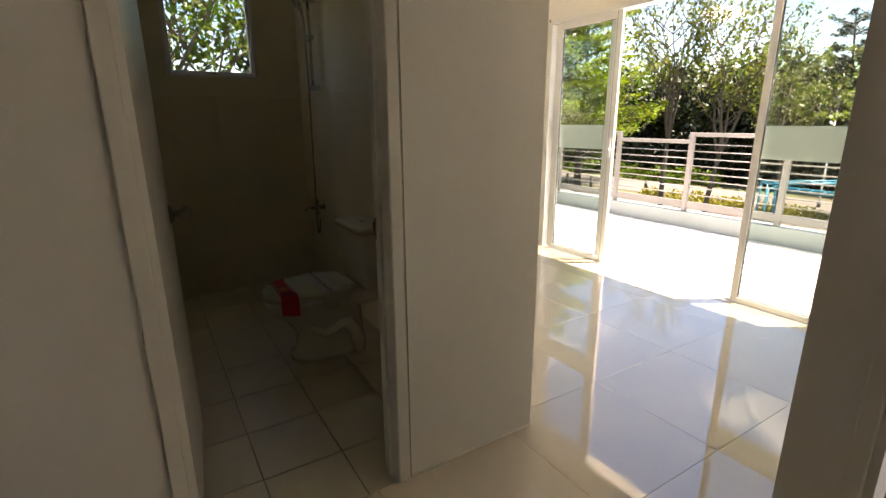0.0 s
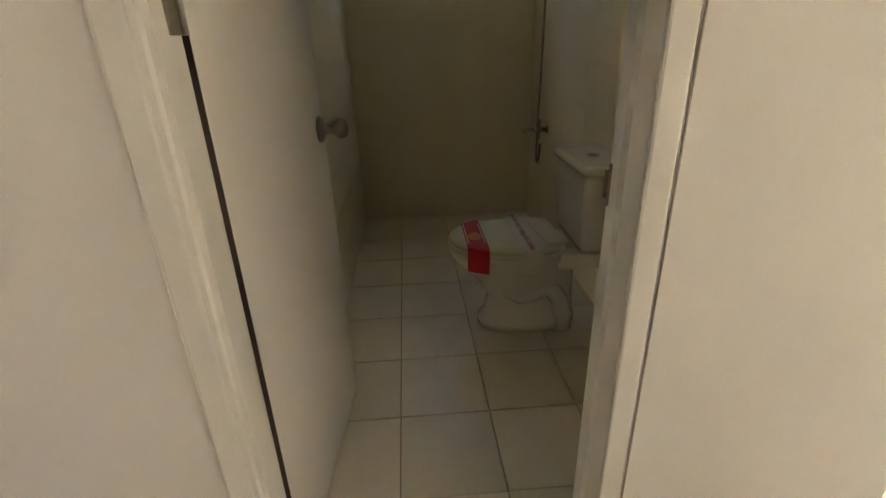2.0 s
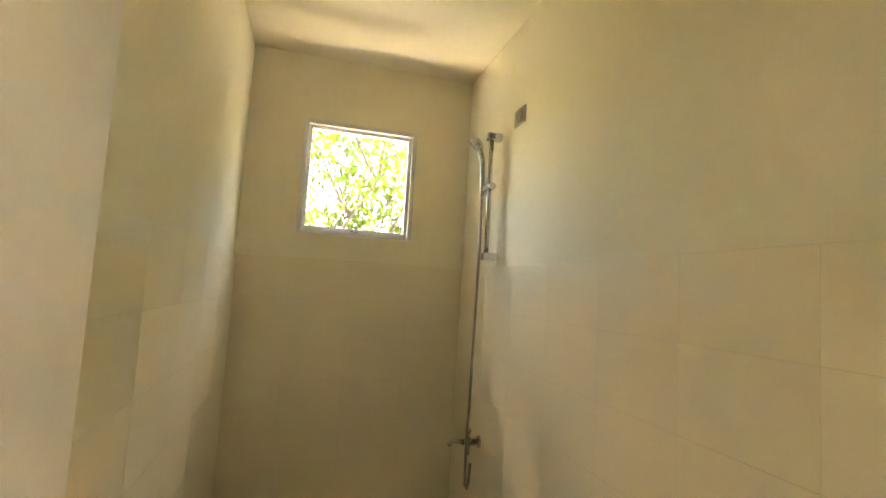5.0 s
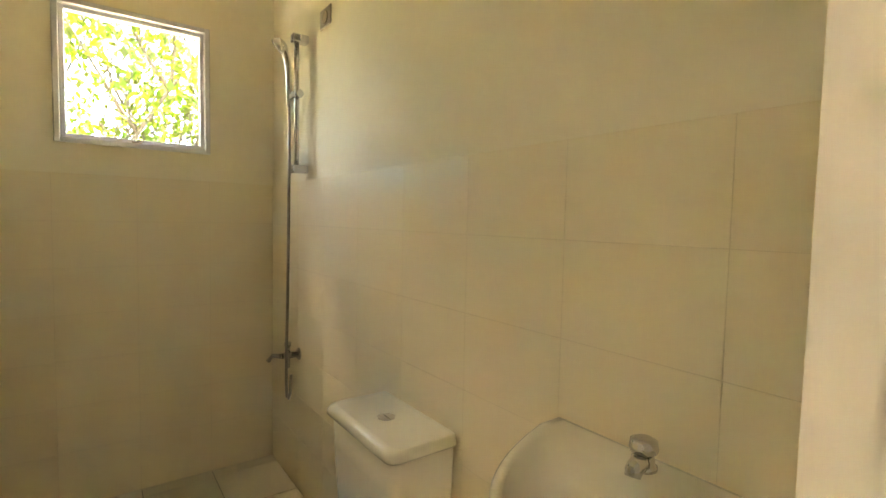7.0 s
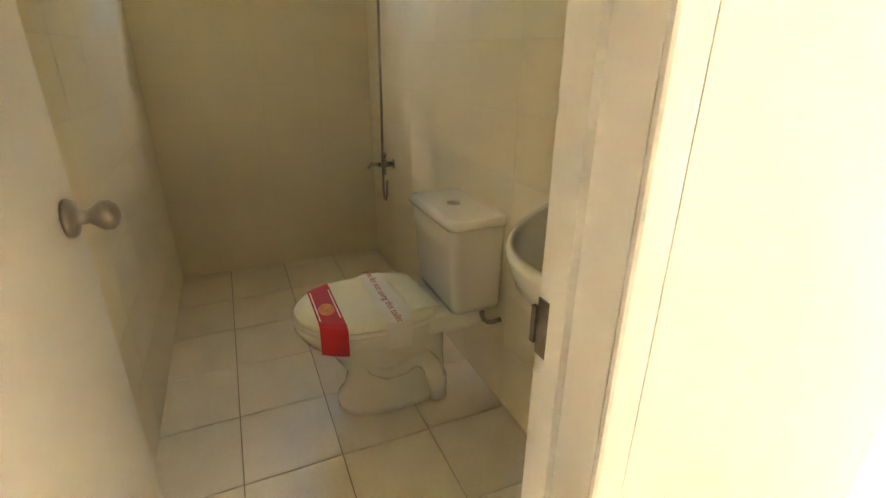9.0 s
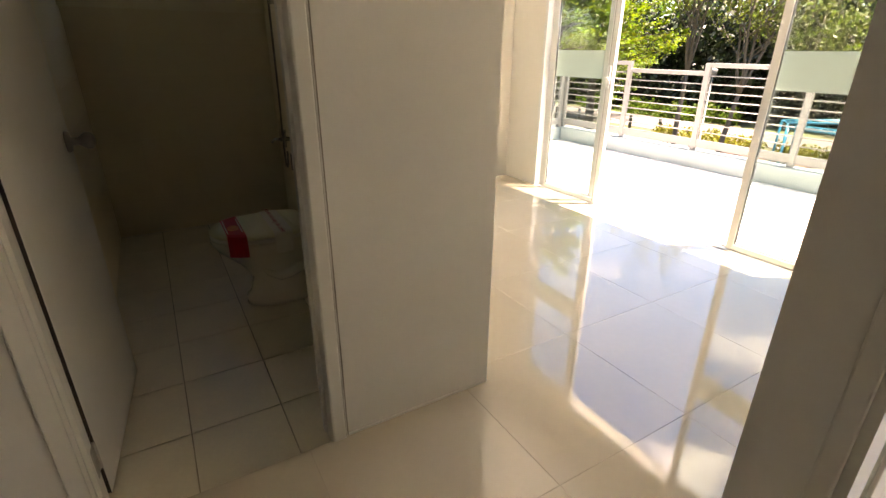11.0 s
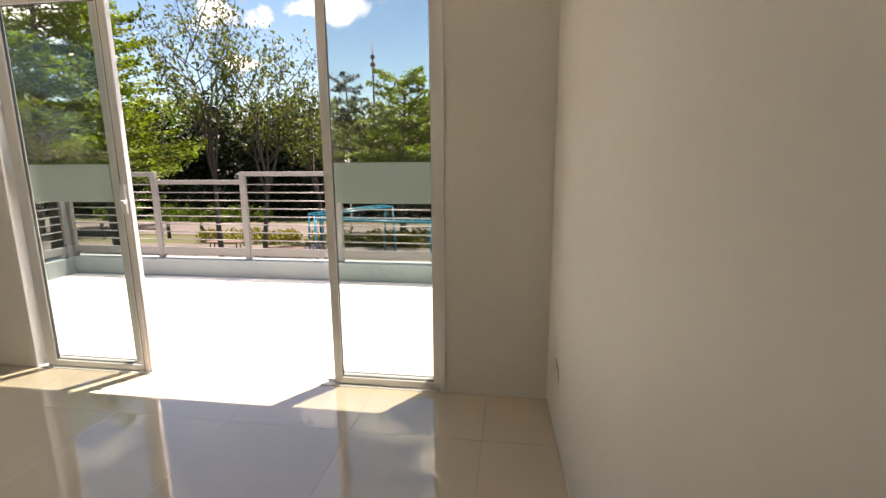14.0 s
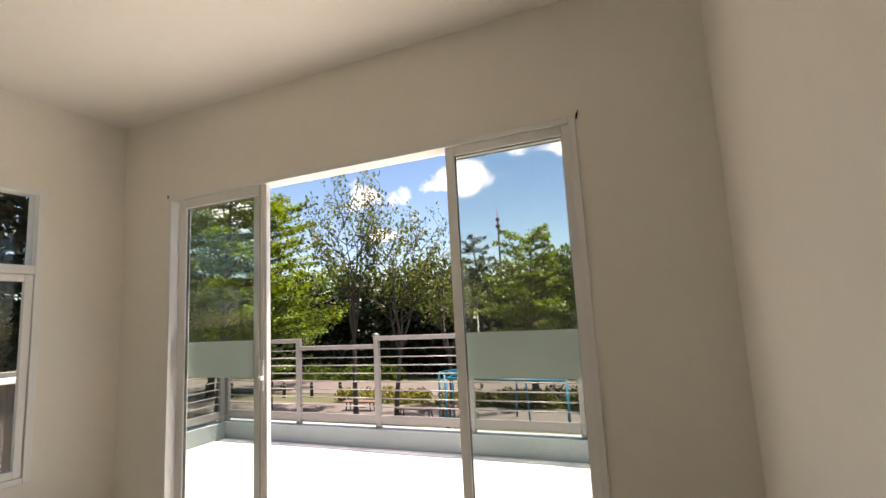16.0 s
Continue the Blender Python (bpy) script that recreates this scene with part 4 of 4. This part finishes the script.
# ---- trees ----
def leaves_mesh(name, centres, normals_up, size, mat, parent, aspect=0.5, seed=1, lab=""):
    """Many single leaves, each a bent quad with its own turn and tilt, as one mesh."""
    rng = np.random.default_rng(seed)
    c = np.asarray(centres, float)
    n = len(c)
    yaw = rng.uniform(0, 2 * np.pi, n)
    tilt = rng.normal(0, normals_up, n)
    roll = rng.normal(0, normals_up, n)
    s = size * rng.uniform(0.6, 1.3, n)
    u = np.stack([np.cos(yaw) * np.cos(tilt), np.sin(yaw) * np.cos(tilt), np.sin(tilt)], 1)
    side = np.stack([-np.sin(yaw), np.cos(yaw), np.zeros(n)], 1)
    up = np.cross(u, side)
    v = side * np.cos(roll)[:, None] + up * np.sin(roll)[:, None]
    s = s[:, None]
    verts = np.stack([c - u * s * 0.5, c + v * s * aspect * 0.5, c + u * s * 0.5, c - v * s * aspect * 0.5], 1).reshape(-1, 3)
    off = np.array(ORIGIN.get(parent, Vector((0, 0, 0))))
    me = bpy.data.meshes.new(name)
    me.from_pydata((verts - off).tolist(), [], [(4 * i, 4 * i + 1, 4 * i + 2, 4 * i + 3) for i in range(n)])
    me.materials.append(mat)
    ob = new(name, me)
    ob.parent = parent
    ORIGIN[ob] = Vector(off)
    return tagged(ob, lab) if lab else ob


def limb(rng, p0, direction, length, r0, bend=0.25, steps=6, lift=0.0):
    """Points and radii of one curved, tapering limb."""
    p, d = np.array(p0, float), np.array(direction, float)
    d /= np.linalg.norm(d)
    pts, rad = [p.copy()], [r0]
    for k in range(steps):
        d = d + rng.normal(0, bend, 3) * 0.5 + np.array([0, 0, lift])
        d /= np.linalg.norm(d)
        p = p + d * length / steps
        pts.append(p.copy())
        rad.append(r0 * (1 - 0.85 * (k + 1) / steps))
    return pts, rad


def layered_tree(name, x, y, height, spread, leaf_mat, label, seed, per=70, tiers=9, base=0.16, leaf=0.20):
    """A tree with flat sprays of small leaves in tiers on level limbs."""
    rng = np.random.default_rng(seed)
    t = thing(name, x, y, G, label, "tree")
    bm = bmesh.new()
    tp, tr = limb(rng, (x, y, G - 0.1), (0, 0, 1), height, 0.14 + height * 0.008, 0.06, 10, 0.05)
    tube(bm, tp, tr, 8)
    cs = []
    tp = np.array(tp)
    for k in range(tiers):
        f = base + (1 - base) * (k + 0.5) / tiers
        c = np.array([np.interp(f * 10, range(11), tp[:, j]) for j in range(3)])
        reach = spread * (1.0 - 0.72 * f) * rng.uniform(0.8, 1.1) + 0.35
        m = int(5 + rng.integers(0, 3))
        a0 = rng.uniform(0, 6.28)
        for j in range(m):
            a = a0 + 6.283 * j / m + rng.normal(0, 0.25)
            L = reach * rng.uniform(0.7, 1.15)
            bp, br = limb(rng, c + (0, 0, rng.normal(0, 0.12)), (math.cos(a), math.sin(a), 0.30), L, 0.045, 0.16, 6, -0.02)
            tube(bm, bp, br, 5)
            bp = np.array(bp)
            q = int(per * (0.4 + L / spread))
            s = rng.uniform(0.22, 1.05, q) ** 0.8
            base_p = np.stack([np.interp(np.minimum(s, 1) * 6, range(7), bp[:, i]) for i in range(3)], 1)
            w = 0.32 * L * np.sqrt(np.clip(1.15 - s, 0.04, 1))
            off = rng.normal(0, 1, q) * w * 0.6
            base_p += np.stack([-math.sin(a) * off, math.cos(a) * off, rng.normal(0, 0.09, q) - np.abs(off) * 0.12], 1)
            cs.append(base_p)
    part("trunk", bm, BARK, t, smooth=True)
    leaves_mesh("crown", np.concatenate(cs), 0.45, leaf, leaf_mat, t, 0.55, seed)
    return t


def open_tree(name, x, y, height, spread, leaf_mat, label, seed, forks=4, per=26, leaf=0.17, fork_at=0.35):
    """A tree with forked stems, bare rising branches and loose leaf clusters."""
    rng = np.random.default_rng(seed)
    t = thing(name, x, y, G, label, "tree")
    bm = bmesh.new()
    tp, tr = limb(rng, (x, y, G - 0.1), (0, 0, 1), height * fork_at + 0.1, 0.13, 0.08, 5)
    tr = [0.13 - 0.05 * k / 5 for k in range(6)]
    tube(bm, tp, tr, 8)
    cs = []
    top = np.array(tp[-1])

    def grow(p, d, L, r, depth):
        bp, br = limb(rng, p, d, L, r, 0.22, 6, 0.05)
        tube(bm, bp, br, 5 if depth else 7)
        b = np.array(bp)
        if depth < 2:
            for k in (2, 3, 4, 5, 6):
                for _ in range(2 if depth == 0 else 1):
                    a = rng.uniform(0, 6.28)
                    nd = np.array(d) / np.linalg.norm(d) * 0.6 + np.array([math.cos(a), math.sin(a), 0.25]) * 0.8
                    grow(b[k], nd, L * rng.uniform(0.32, 0.5), r * 0.4, depth + 1)
        if depth >= 1:
            q = per if depth == 2 else per // 2
            s = rng.uniform(0.25, 1.08, q)
            c = np.stack([np.interp(np.minimum(s, 1) * 6, range(7), b[:, i]) for i in range(3)], 1)
            cs.append(c + rng.normal(0, 0.06 + 0.10 * L, (q, 3)))

    for k in range(forks):
        a = 6.283 * k / forks + rng.normal(0, 0.3)
        sp = spread / height * rng.uniform(0.4, 1.0)
        grow(top, (math.cos(a) * sp, math.sin(a) * sp, 0.85), height * (1 - fork_at) * rng.uniform(0.75, 1.0), 0.07, 0)
    part("trunk", bm, BARK, t, smooth=True)
    leaves_mesh("crown", np.concatenate(cs), 0.8, leaf, leaf_mat, t, 0.5, seed)
    return t


def bush_mass(name, x0, x1, y0, y1, z0, z1, count, leaf, mat, label, category, seed, lump=1.2):
    """Dense uneven foliage: leaves in many overlapping lumps, with a ragged top."""
    rng = np.random.default_rng(seed)
    t = thing(name, (x0 + x1) / 2, (y0 + y1) / 2, G, label, category, kind="stuff")
    n = max(8, int((x1 - x0) * (z1 - z0) / (lump * lump) * 2.2))
    cx, cy = rng.uniform(x0, x1, n), rng.uniform(y0, y1, n)
    cz = z0 + (z1 - z0) * rng.uniform(0, 1, n) ** 0.8
    idx = rng.integers(0, n, count)
    v = rng.normal(0, 1, (count, 3))
    v /= np.linalg.norm(v, axis=1)[:, None]
    r = lump * rng.uniform(0.55, 1.1, count)[:, None]
    c = np.stack([cx[idx], cy[idx], cz[idx]], 1) + v * r * np.array([1, 0.8, 0.8])
    c[:, 2] = np.maximum(c[:, 2], G + 0.05)
    leaves_mesh("foliage", c, 0.9, leaf, mat, t, 0.6, seed)
    return t


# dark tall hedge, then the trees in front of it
bush_mass("hedge", -80, 30, 33.6, 36.6, G, 4.3, 76000, 0.42, LEAF_SHADED, "tall green hedge of dense trees, its shade put into near-black leaves", "hedge", 11, 1.5)
# dark box added behind the foliage for the hedge's inner shade
structure("hedge_core", boxes((-80, 30, 36.2, 37.0, G, 3.6)), HEDGE_SHADE, "dark box painted as the shaded depth of the hedge", "hedge")
bush_mass("tree_belt", -75, 25, 38.5, 43.0, 1.0, 5.2, 26000, 0.5, LEAF_MID, "belt of tall green trees behind the hedge", "trees", 12, 1.9)
layered_tree("tree", -16.6, 15.4, 12.2, 5.6, LEAF_BRIGHT, "tall tree with bright yellow-green leaves in flat tiers", 21, per=250, tiers=13, base=0.3)
layered_tree("tree", -17.4, 19.2, 11.2, 5.4, LEAF_BRIGHT, "tall tree with bright green leaves in flat tiers", 22, per=230, tiers=13, base=0.3)
layered_tree("tree", -22.0, 17.0, 13.0, 6.0, LEAF_MID, "tall green tree with leaves in tiers", 23, per=170, tiers=12)
layered_tree("tree", -27.5, 24.5, 12.4, 5.6, LEAF_MID, "tall green tree with leaves in tiers behind the walk", 24, per=190, tiers=12)
layered_tree("tree", -24.6, 27.0, 9.2, 4.6, LEAF_MID, "lower green tree with leaves in tiers behind the walk", 29, per=150, tiers=10)
open_tree("tree", -12.3, 19.2, 10.2, 2.5, LEAF_DULL, "slender tree with bare forked branches and sparse dull leaves", 31, forks=4, per=13, leaf=0.19)
open_tree("tree", -10.6, 19.9, 8.3, 2.9, LEAF_DULL, "slender forked tree with sparse dull green leaves", 32, forks=4, per=13, leaf=0.19)
open_tree("tree", -8.9, 22.5, 7.4, 3.0, LEAF_DULL, "small tree with pale trunk and sparse leaves", 33, forks=3, per=15, leaf=0.20)
layered_tree("tree", -5.5, 25.8, 8.7, 4.6, LEAF_BRIGHT, "rounded tree with fresh green leaves", 25, per=180, tiers=10, base=0.38)
layered_tree("tree", -1.8, 26.0, 8.4, 4.0, LEAF_MID, "green tree with layered leaves", 26, per=150, tiers=9, base=0.35)
layered_tree("tree", -11.5, 36.0, 10.6, 3.4, LEAF_SHADED, "dark conical tree rising over the hedge", 27, per=150, tiers=12)
layered_tree("tree", 6.5, 25.0, 9.0, 4.4, LEAF_MID, "green tree with layered leaves beside the walk", 28, per=110, tiers=9)
# side of the house, beyond the bathroom window
open_tree("tree", -8.6, -0.9, 8.8, 4.5, LEAF_MID, "leafy yellow-green tree beside the house", 41, forks=5, per=26, leaf=0.15, fork_at=0.36)
layered_tree("tree", -12.5, -3.2, 9.0, 4.6, LEAF_MID, "green layered tree beside the house", 43, per=120, tiers=10, base=0.28)
bush_mass("tree_screen", -14.5, -11.5, 2.0, 8.5, G, 6.5, 16000, 0.34, LEAF_SHADED, "dense dark trees beside the house", "trees", 44, 1.2)
# unseen foliage, added to keep sky light off the bathroom's upper wall
bush_mass("tree_screen", -11.0, -5.0, -12.0, -8.0, G, 8.5, 16000, 0.34, LEAF_SHADED, "unseen dark trees added to block light at the bathroom window", "trees", 45, 1.2)

bush_mass("shrub_bed", -16.5, -7.6, 23.2, 24.9, G, G + 0.55, 5200, 0.15, LEAF_YELLOW, "low yellow-green flowering shrub bed", "shrubs", 51, 0.35)
bush_mass("shrub_bed", -7.2, 3.0, 22.9, 24.8, G, G + 0.65, 6200, 0.15, LEAF_YELLOW, "low yellow-green flowering shrub bed beside the walk", "shrubs", 52, 0.35)
bush_mass("shrub_bed", -30, -17, 31.2, 33.5, G, G + 0.9, 5200, 0.22, LEAF_MID, "low green shrubs along the hedge", "shrubs", 53, 0.6)


# ---- playground and park furniture ----
def bars(name, bm_rows, mat, parent, r):
    for a, b in bm_rows:
        bm = bmesh.new()
        tube(bm, [a, b], r, 8)
        part(name, bm, mat, parent)


gym = thing("monkey_bars", -5.2, 18.8, G, "bright blue steel monkey bars on the playground", "climbing frame")
ZT = G + 2.35
A, B = Vector((-7.6, 18.4, ZT - 0.15)), Vector((-4.9, 20.6, ZT))
C, D = Vector((-2.6, 18.3, ZT - 0.35)), Vector((-7.0, 17.7, ZT - 0.2))
for p, q, n in ((A, B, 9), (D, C, 12)):
    side = Vector((q.y - p.y, p.x - q.x, 0)).normalized() * 0.38
    bars("rail", [(p + side, q + side), (p - side, q - side)], BLUE, gym, 0.045)
    bars("rung", [(p.lerp(q, k / n) + side, p.lerp(q, k / n) - side) for k in range(n + 1)], BLUE, gym, 0.025)
    for e in (p, q):
        for sgn in (1, -1):
            bars("leg", [(e + side * sgn, Vector((e.x + side.x * sgn * 1.7, e.y + side.y * sgn * 1.7, G)))], BLUE, gym, 0.04)


def bench(x, y, turn, label):
    b = thing("park_bench", x, y, G, label, "bench", "benches on the walk")
    m = Matrix.Translation((x, y, G + 0.03)) @ Matrix.Rotation(radians(turn), 4, "Z")
    for k in range(4):
        bm = boxes((-0.9, 0.9, -0.24 + k * 0.125, -0.13 + k * 0.125, 0.42, 0.46), bevel=0.006)
        bm.transform(m)
        part("plank", bm, PLANK, b)
    for sx in (-0.65, 0.65):
        for sy in (-0.18, 0.18):
            bm = bmesh.new()
            tube(bm, [(sx, sy, 0.42), (sx * 1.05, sy * 1.2, 0)], 0.03, 6)
            bm.transform(m)
            part("leg", bm, BLACK_PAINT, b)
    return b


bench(-9.6, 19.9, 8, "weathered reddish plank bench on dark legs")
bench(-7.9, 20.4, -30, "weathered reddish plank bench beside the climbing frame")
bench(-13.4, 21.2, 4, "weathered reddish plank bench on the paved walk")

post = thing("bollard", -17.0, 24.6, G, "short black bollard along the park walk", "bollard", "bollards along the walk")
bm = bmesh.new()
tube(bm, [(-17.0, 24.6, G), (-17.0, 24.6, G + 0.85), (-17.0, 24.6, G + 0.92), (-17.0, 24.6, G + 0.95)], [0.10, 0.09, 0.07, 0.02], 10)
part("shaft", bm, BLACK_PAINT, post)
bm = bmesh.new()
tube(bm, [(-17.0, 24.6, G + 0.70), (-17.0, 24.6, G + 0.76)], 0.097, 10)
part("collar", bm, LAMP_GREY, post)
for k in range(1, 8):
    copy_thing(post, Matrix.Translation((-17.0 - 1.9 * k, 24.6 - 0.25 * k, G)))


def street_lamp(x, y, h, label):
    s = thing("street_lamp", x, y, G, label, "street lamp")
    bm = bmesh.new()
    tube(bm, [(x, y, G), (x, y, G + 0.3), (x, y, G + 0.32), (x, y, G + h)], [0.09, 0.09, 0.05, 0.035], 10)
    part("pole", bm, LAMP_GREY, s)
    bm = bmesh.new()
    tube(bm, [(x, y, G + h), (x, y, G + h + 0.05), (x, y, G + h + 0.30), (x, y, G + h + 0.36)], [0.06, 0.14, 0.20, 0.05], 12)
    part("lantern", bm, LAMP_GREY, s)


street_lamp(-9.4, 28.4, 5.2, "grey park lamp with a round lantern")
street_lamp(-13.2, 22.6, 3.4, "slim grey park lamp beside the walk")

mast = thing("antenna_mast", -19.0, 67.3, G, "thin dark antenna mast far behind the trees", "mast")
bm = bmesh.new()
tube(bm, [(-19.0, 67.3, G), (-19.0, 67.3, 13.6), (-19.0, 67.3, 16.6)], [0.22, 0.13, 0.05], 6)
part("pole", bm, MAST, mast)
bm = bmesh.new()
for z, w in ((13.4, 0.35), (14.4, 0.28)):
    box(bm, -19.0 - w, -19.0 + w, 67.2, 67.4, z, z + 0.5, bevel=0.03)
part("antenna", bm, MAST, mast)


# ---- tiles ----
def tile_mesh(name, sx, sy, sz, mat, e=0.0008):
    """One tile with eased top edges, its top at z = 0, centred on its origin."""
    bm = bmesh.new()
    a, b = sx / 2, sy / 2
    loft(bm, [[(-a + i, -b + i, z), (a - i, -b + i, z), (a - i, b - i, z), (-a + i, b - i, z)] for z, i in ((-sz, 0), (-e, 0), (0, e))], smooth=False)
    me = bpy.data.meshes.new(name)
    bm.to_mesh(me)
    bm.free()
    me.materials.append(mat)
    return me


SHARED = {}


def lay(parent, m, sx, sy, sz, mat, name="tile"):
    key = (round(sx, 3), round(sy, 3), sz, mat.name)
    if key not in SHARED:
        SHARED[key] = tile_mesh(name, sx, sy, sz, mat)
    ob = new(name, SHARED[key])
    ob.parent = parent
    ob.matrix_basis = m
    return ob


def cells(a, b, start, step):
    """Edges of tiles of that step, one joint at start, cut off at a and b."""
    k = math.floor((a - start) / step)
    xs = [a]
    while start + (k + 1) * step < b - 1e-4:
        k += 1
        if start + k * step > a + 1e-4:
            xs.append(start + k * step)
    return list(zip(xs, xs[1:] + [b]))


def room_tiles(x0, x1, y0, y1):
    for a, b in cells(x0, x1, -0.09, 0.6):
        for c, d in cells(y0, y1, -0.095, 0.6):
            lay(floor, pose((a + b) / 2, (c + d) / 2, 0), b - a - 0.0008, d - c - 0.0008, 0.006, PORCELAIN)


room_tiles(X_L, -0.09, 0.0, Y_SL)
room_tiles(-0.09, 3.6, -0.095, Y_SL)
room_tiles(0.0, 3.6, -3.3, -0.095)
for a, b in cells(BX0, -0.001, -0.302, 0.317):
    for c, d in cells(BY0, BY1, -0.718, 0.300):
        lay(bath_floor, pose((a + b) / 2, (c + d) / 2, BF), b - a - 0.004, d - c - 0.004, 0.007, BATH_TILE)
T_TOP = 1.418
backs = [structure("tile_bed", boxes((BX0, BX1, BY1 - 0.0075, BY1, BF - 0.005, T_TOP - 0.002)), WALL_GROUT, "pale grout bed of the wall tiles", "wall tiles"),
         structure("tile_bed", boxes((BX0, BX1, BY0, BY0 + 0.0075, BF - 0.005, T_TOP - 0.002)), WALL_GROUT, "pale grout bed of the wall tiles", "wall tiles"),
         structure("tile_bed", boxes((BX0, BX0 + 0.0075, BY0 + 0.0075, BY1 - 0.0075, BF - 0.005, T_TOP - 0.002)), WALL_GROUT, "pale grout bed of the wall tiles", "wall tiles")]
rows_z = [(T_TOP - 0.2 * (k + 1) if k < 6 else BF + 0.001, T_TOP - 0.2 * k) for k in range(7)]
for z0, z1 in rows_z:
    for a, b in cells(BX0 + 0.009, BX1, -0.352, 0.31):
        lay(backs[0], pose((a + b) / 2, BY1 - 0.008, (z0 + z1) / 2, 90, 0, 0), b - a - 0.0005, z1 - z0 - 0.0005, 0.004, WALL_TILE)
        lay(backs[1], pose((a + b) / 2, BY0 + 0.008, (z0 + z1) / 2, -90, 0, 0), b - a - 0.0005, z1 - z0 - 0.0005, 0.004, WALL_TILE)
    for c, d in cells(BY0 + 0.009, BY1 - 0.009, BY1 - 0.009, 0.30):
        lay(backs[2], pose(BX0 + 0.008, (c + d) / 2, (z0 + z1) / 2, 90, 0, 90), d - c - 0.0005, z1 - z0 - 0.0005, 0.004, WALL_TILE)
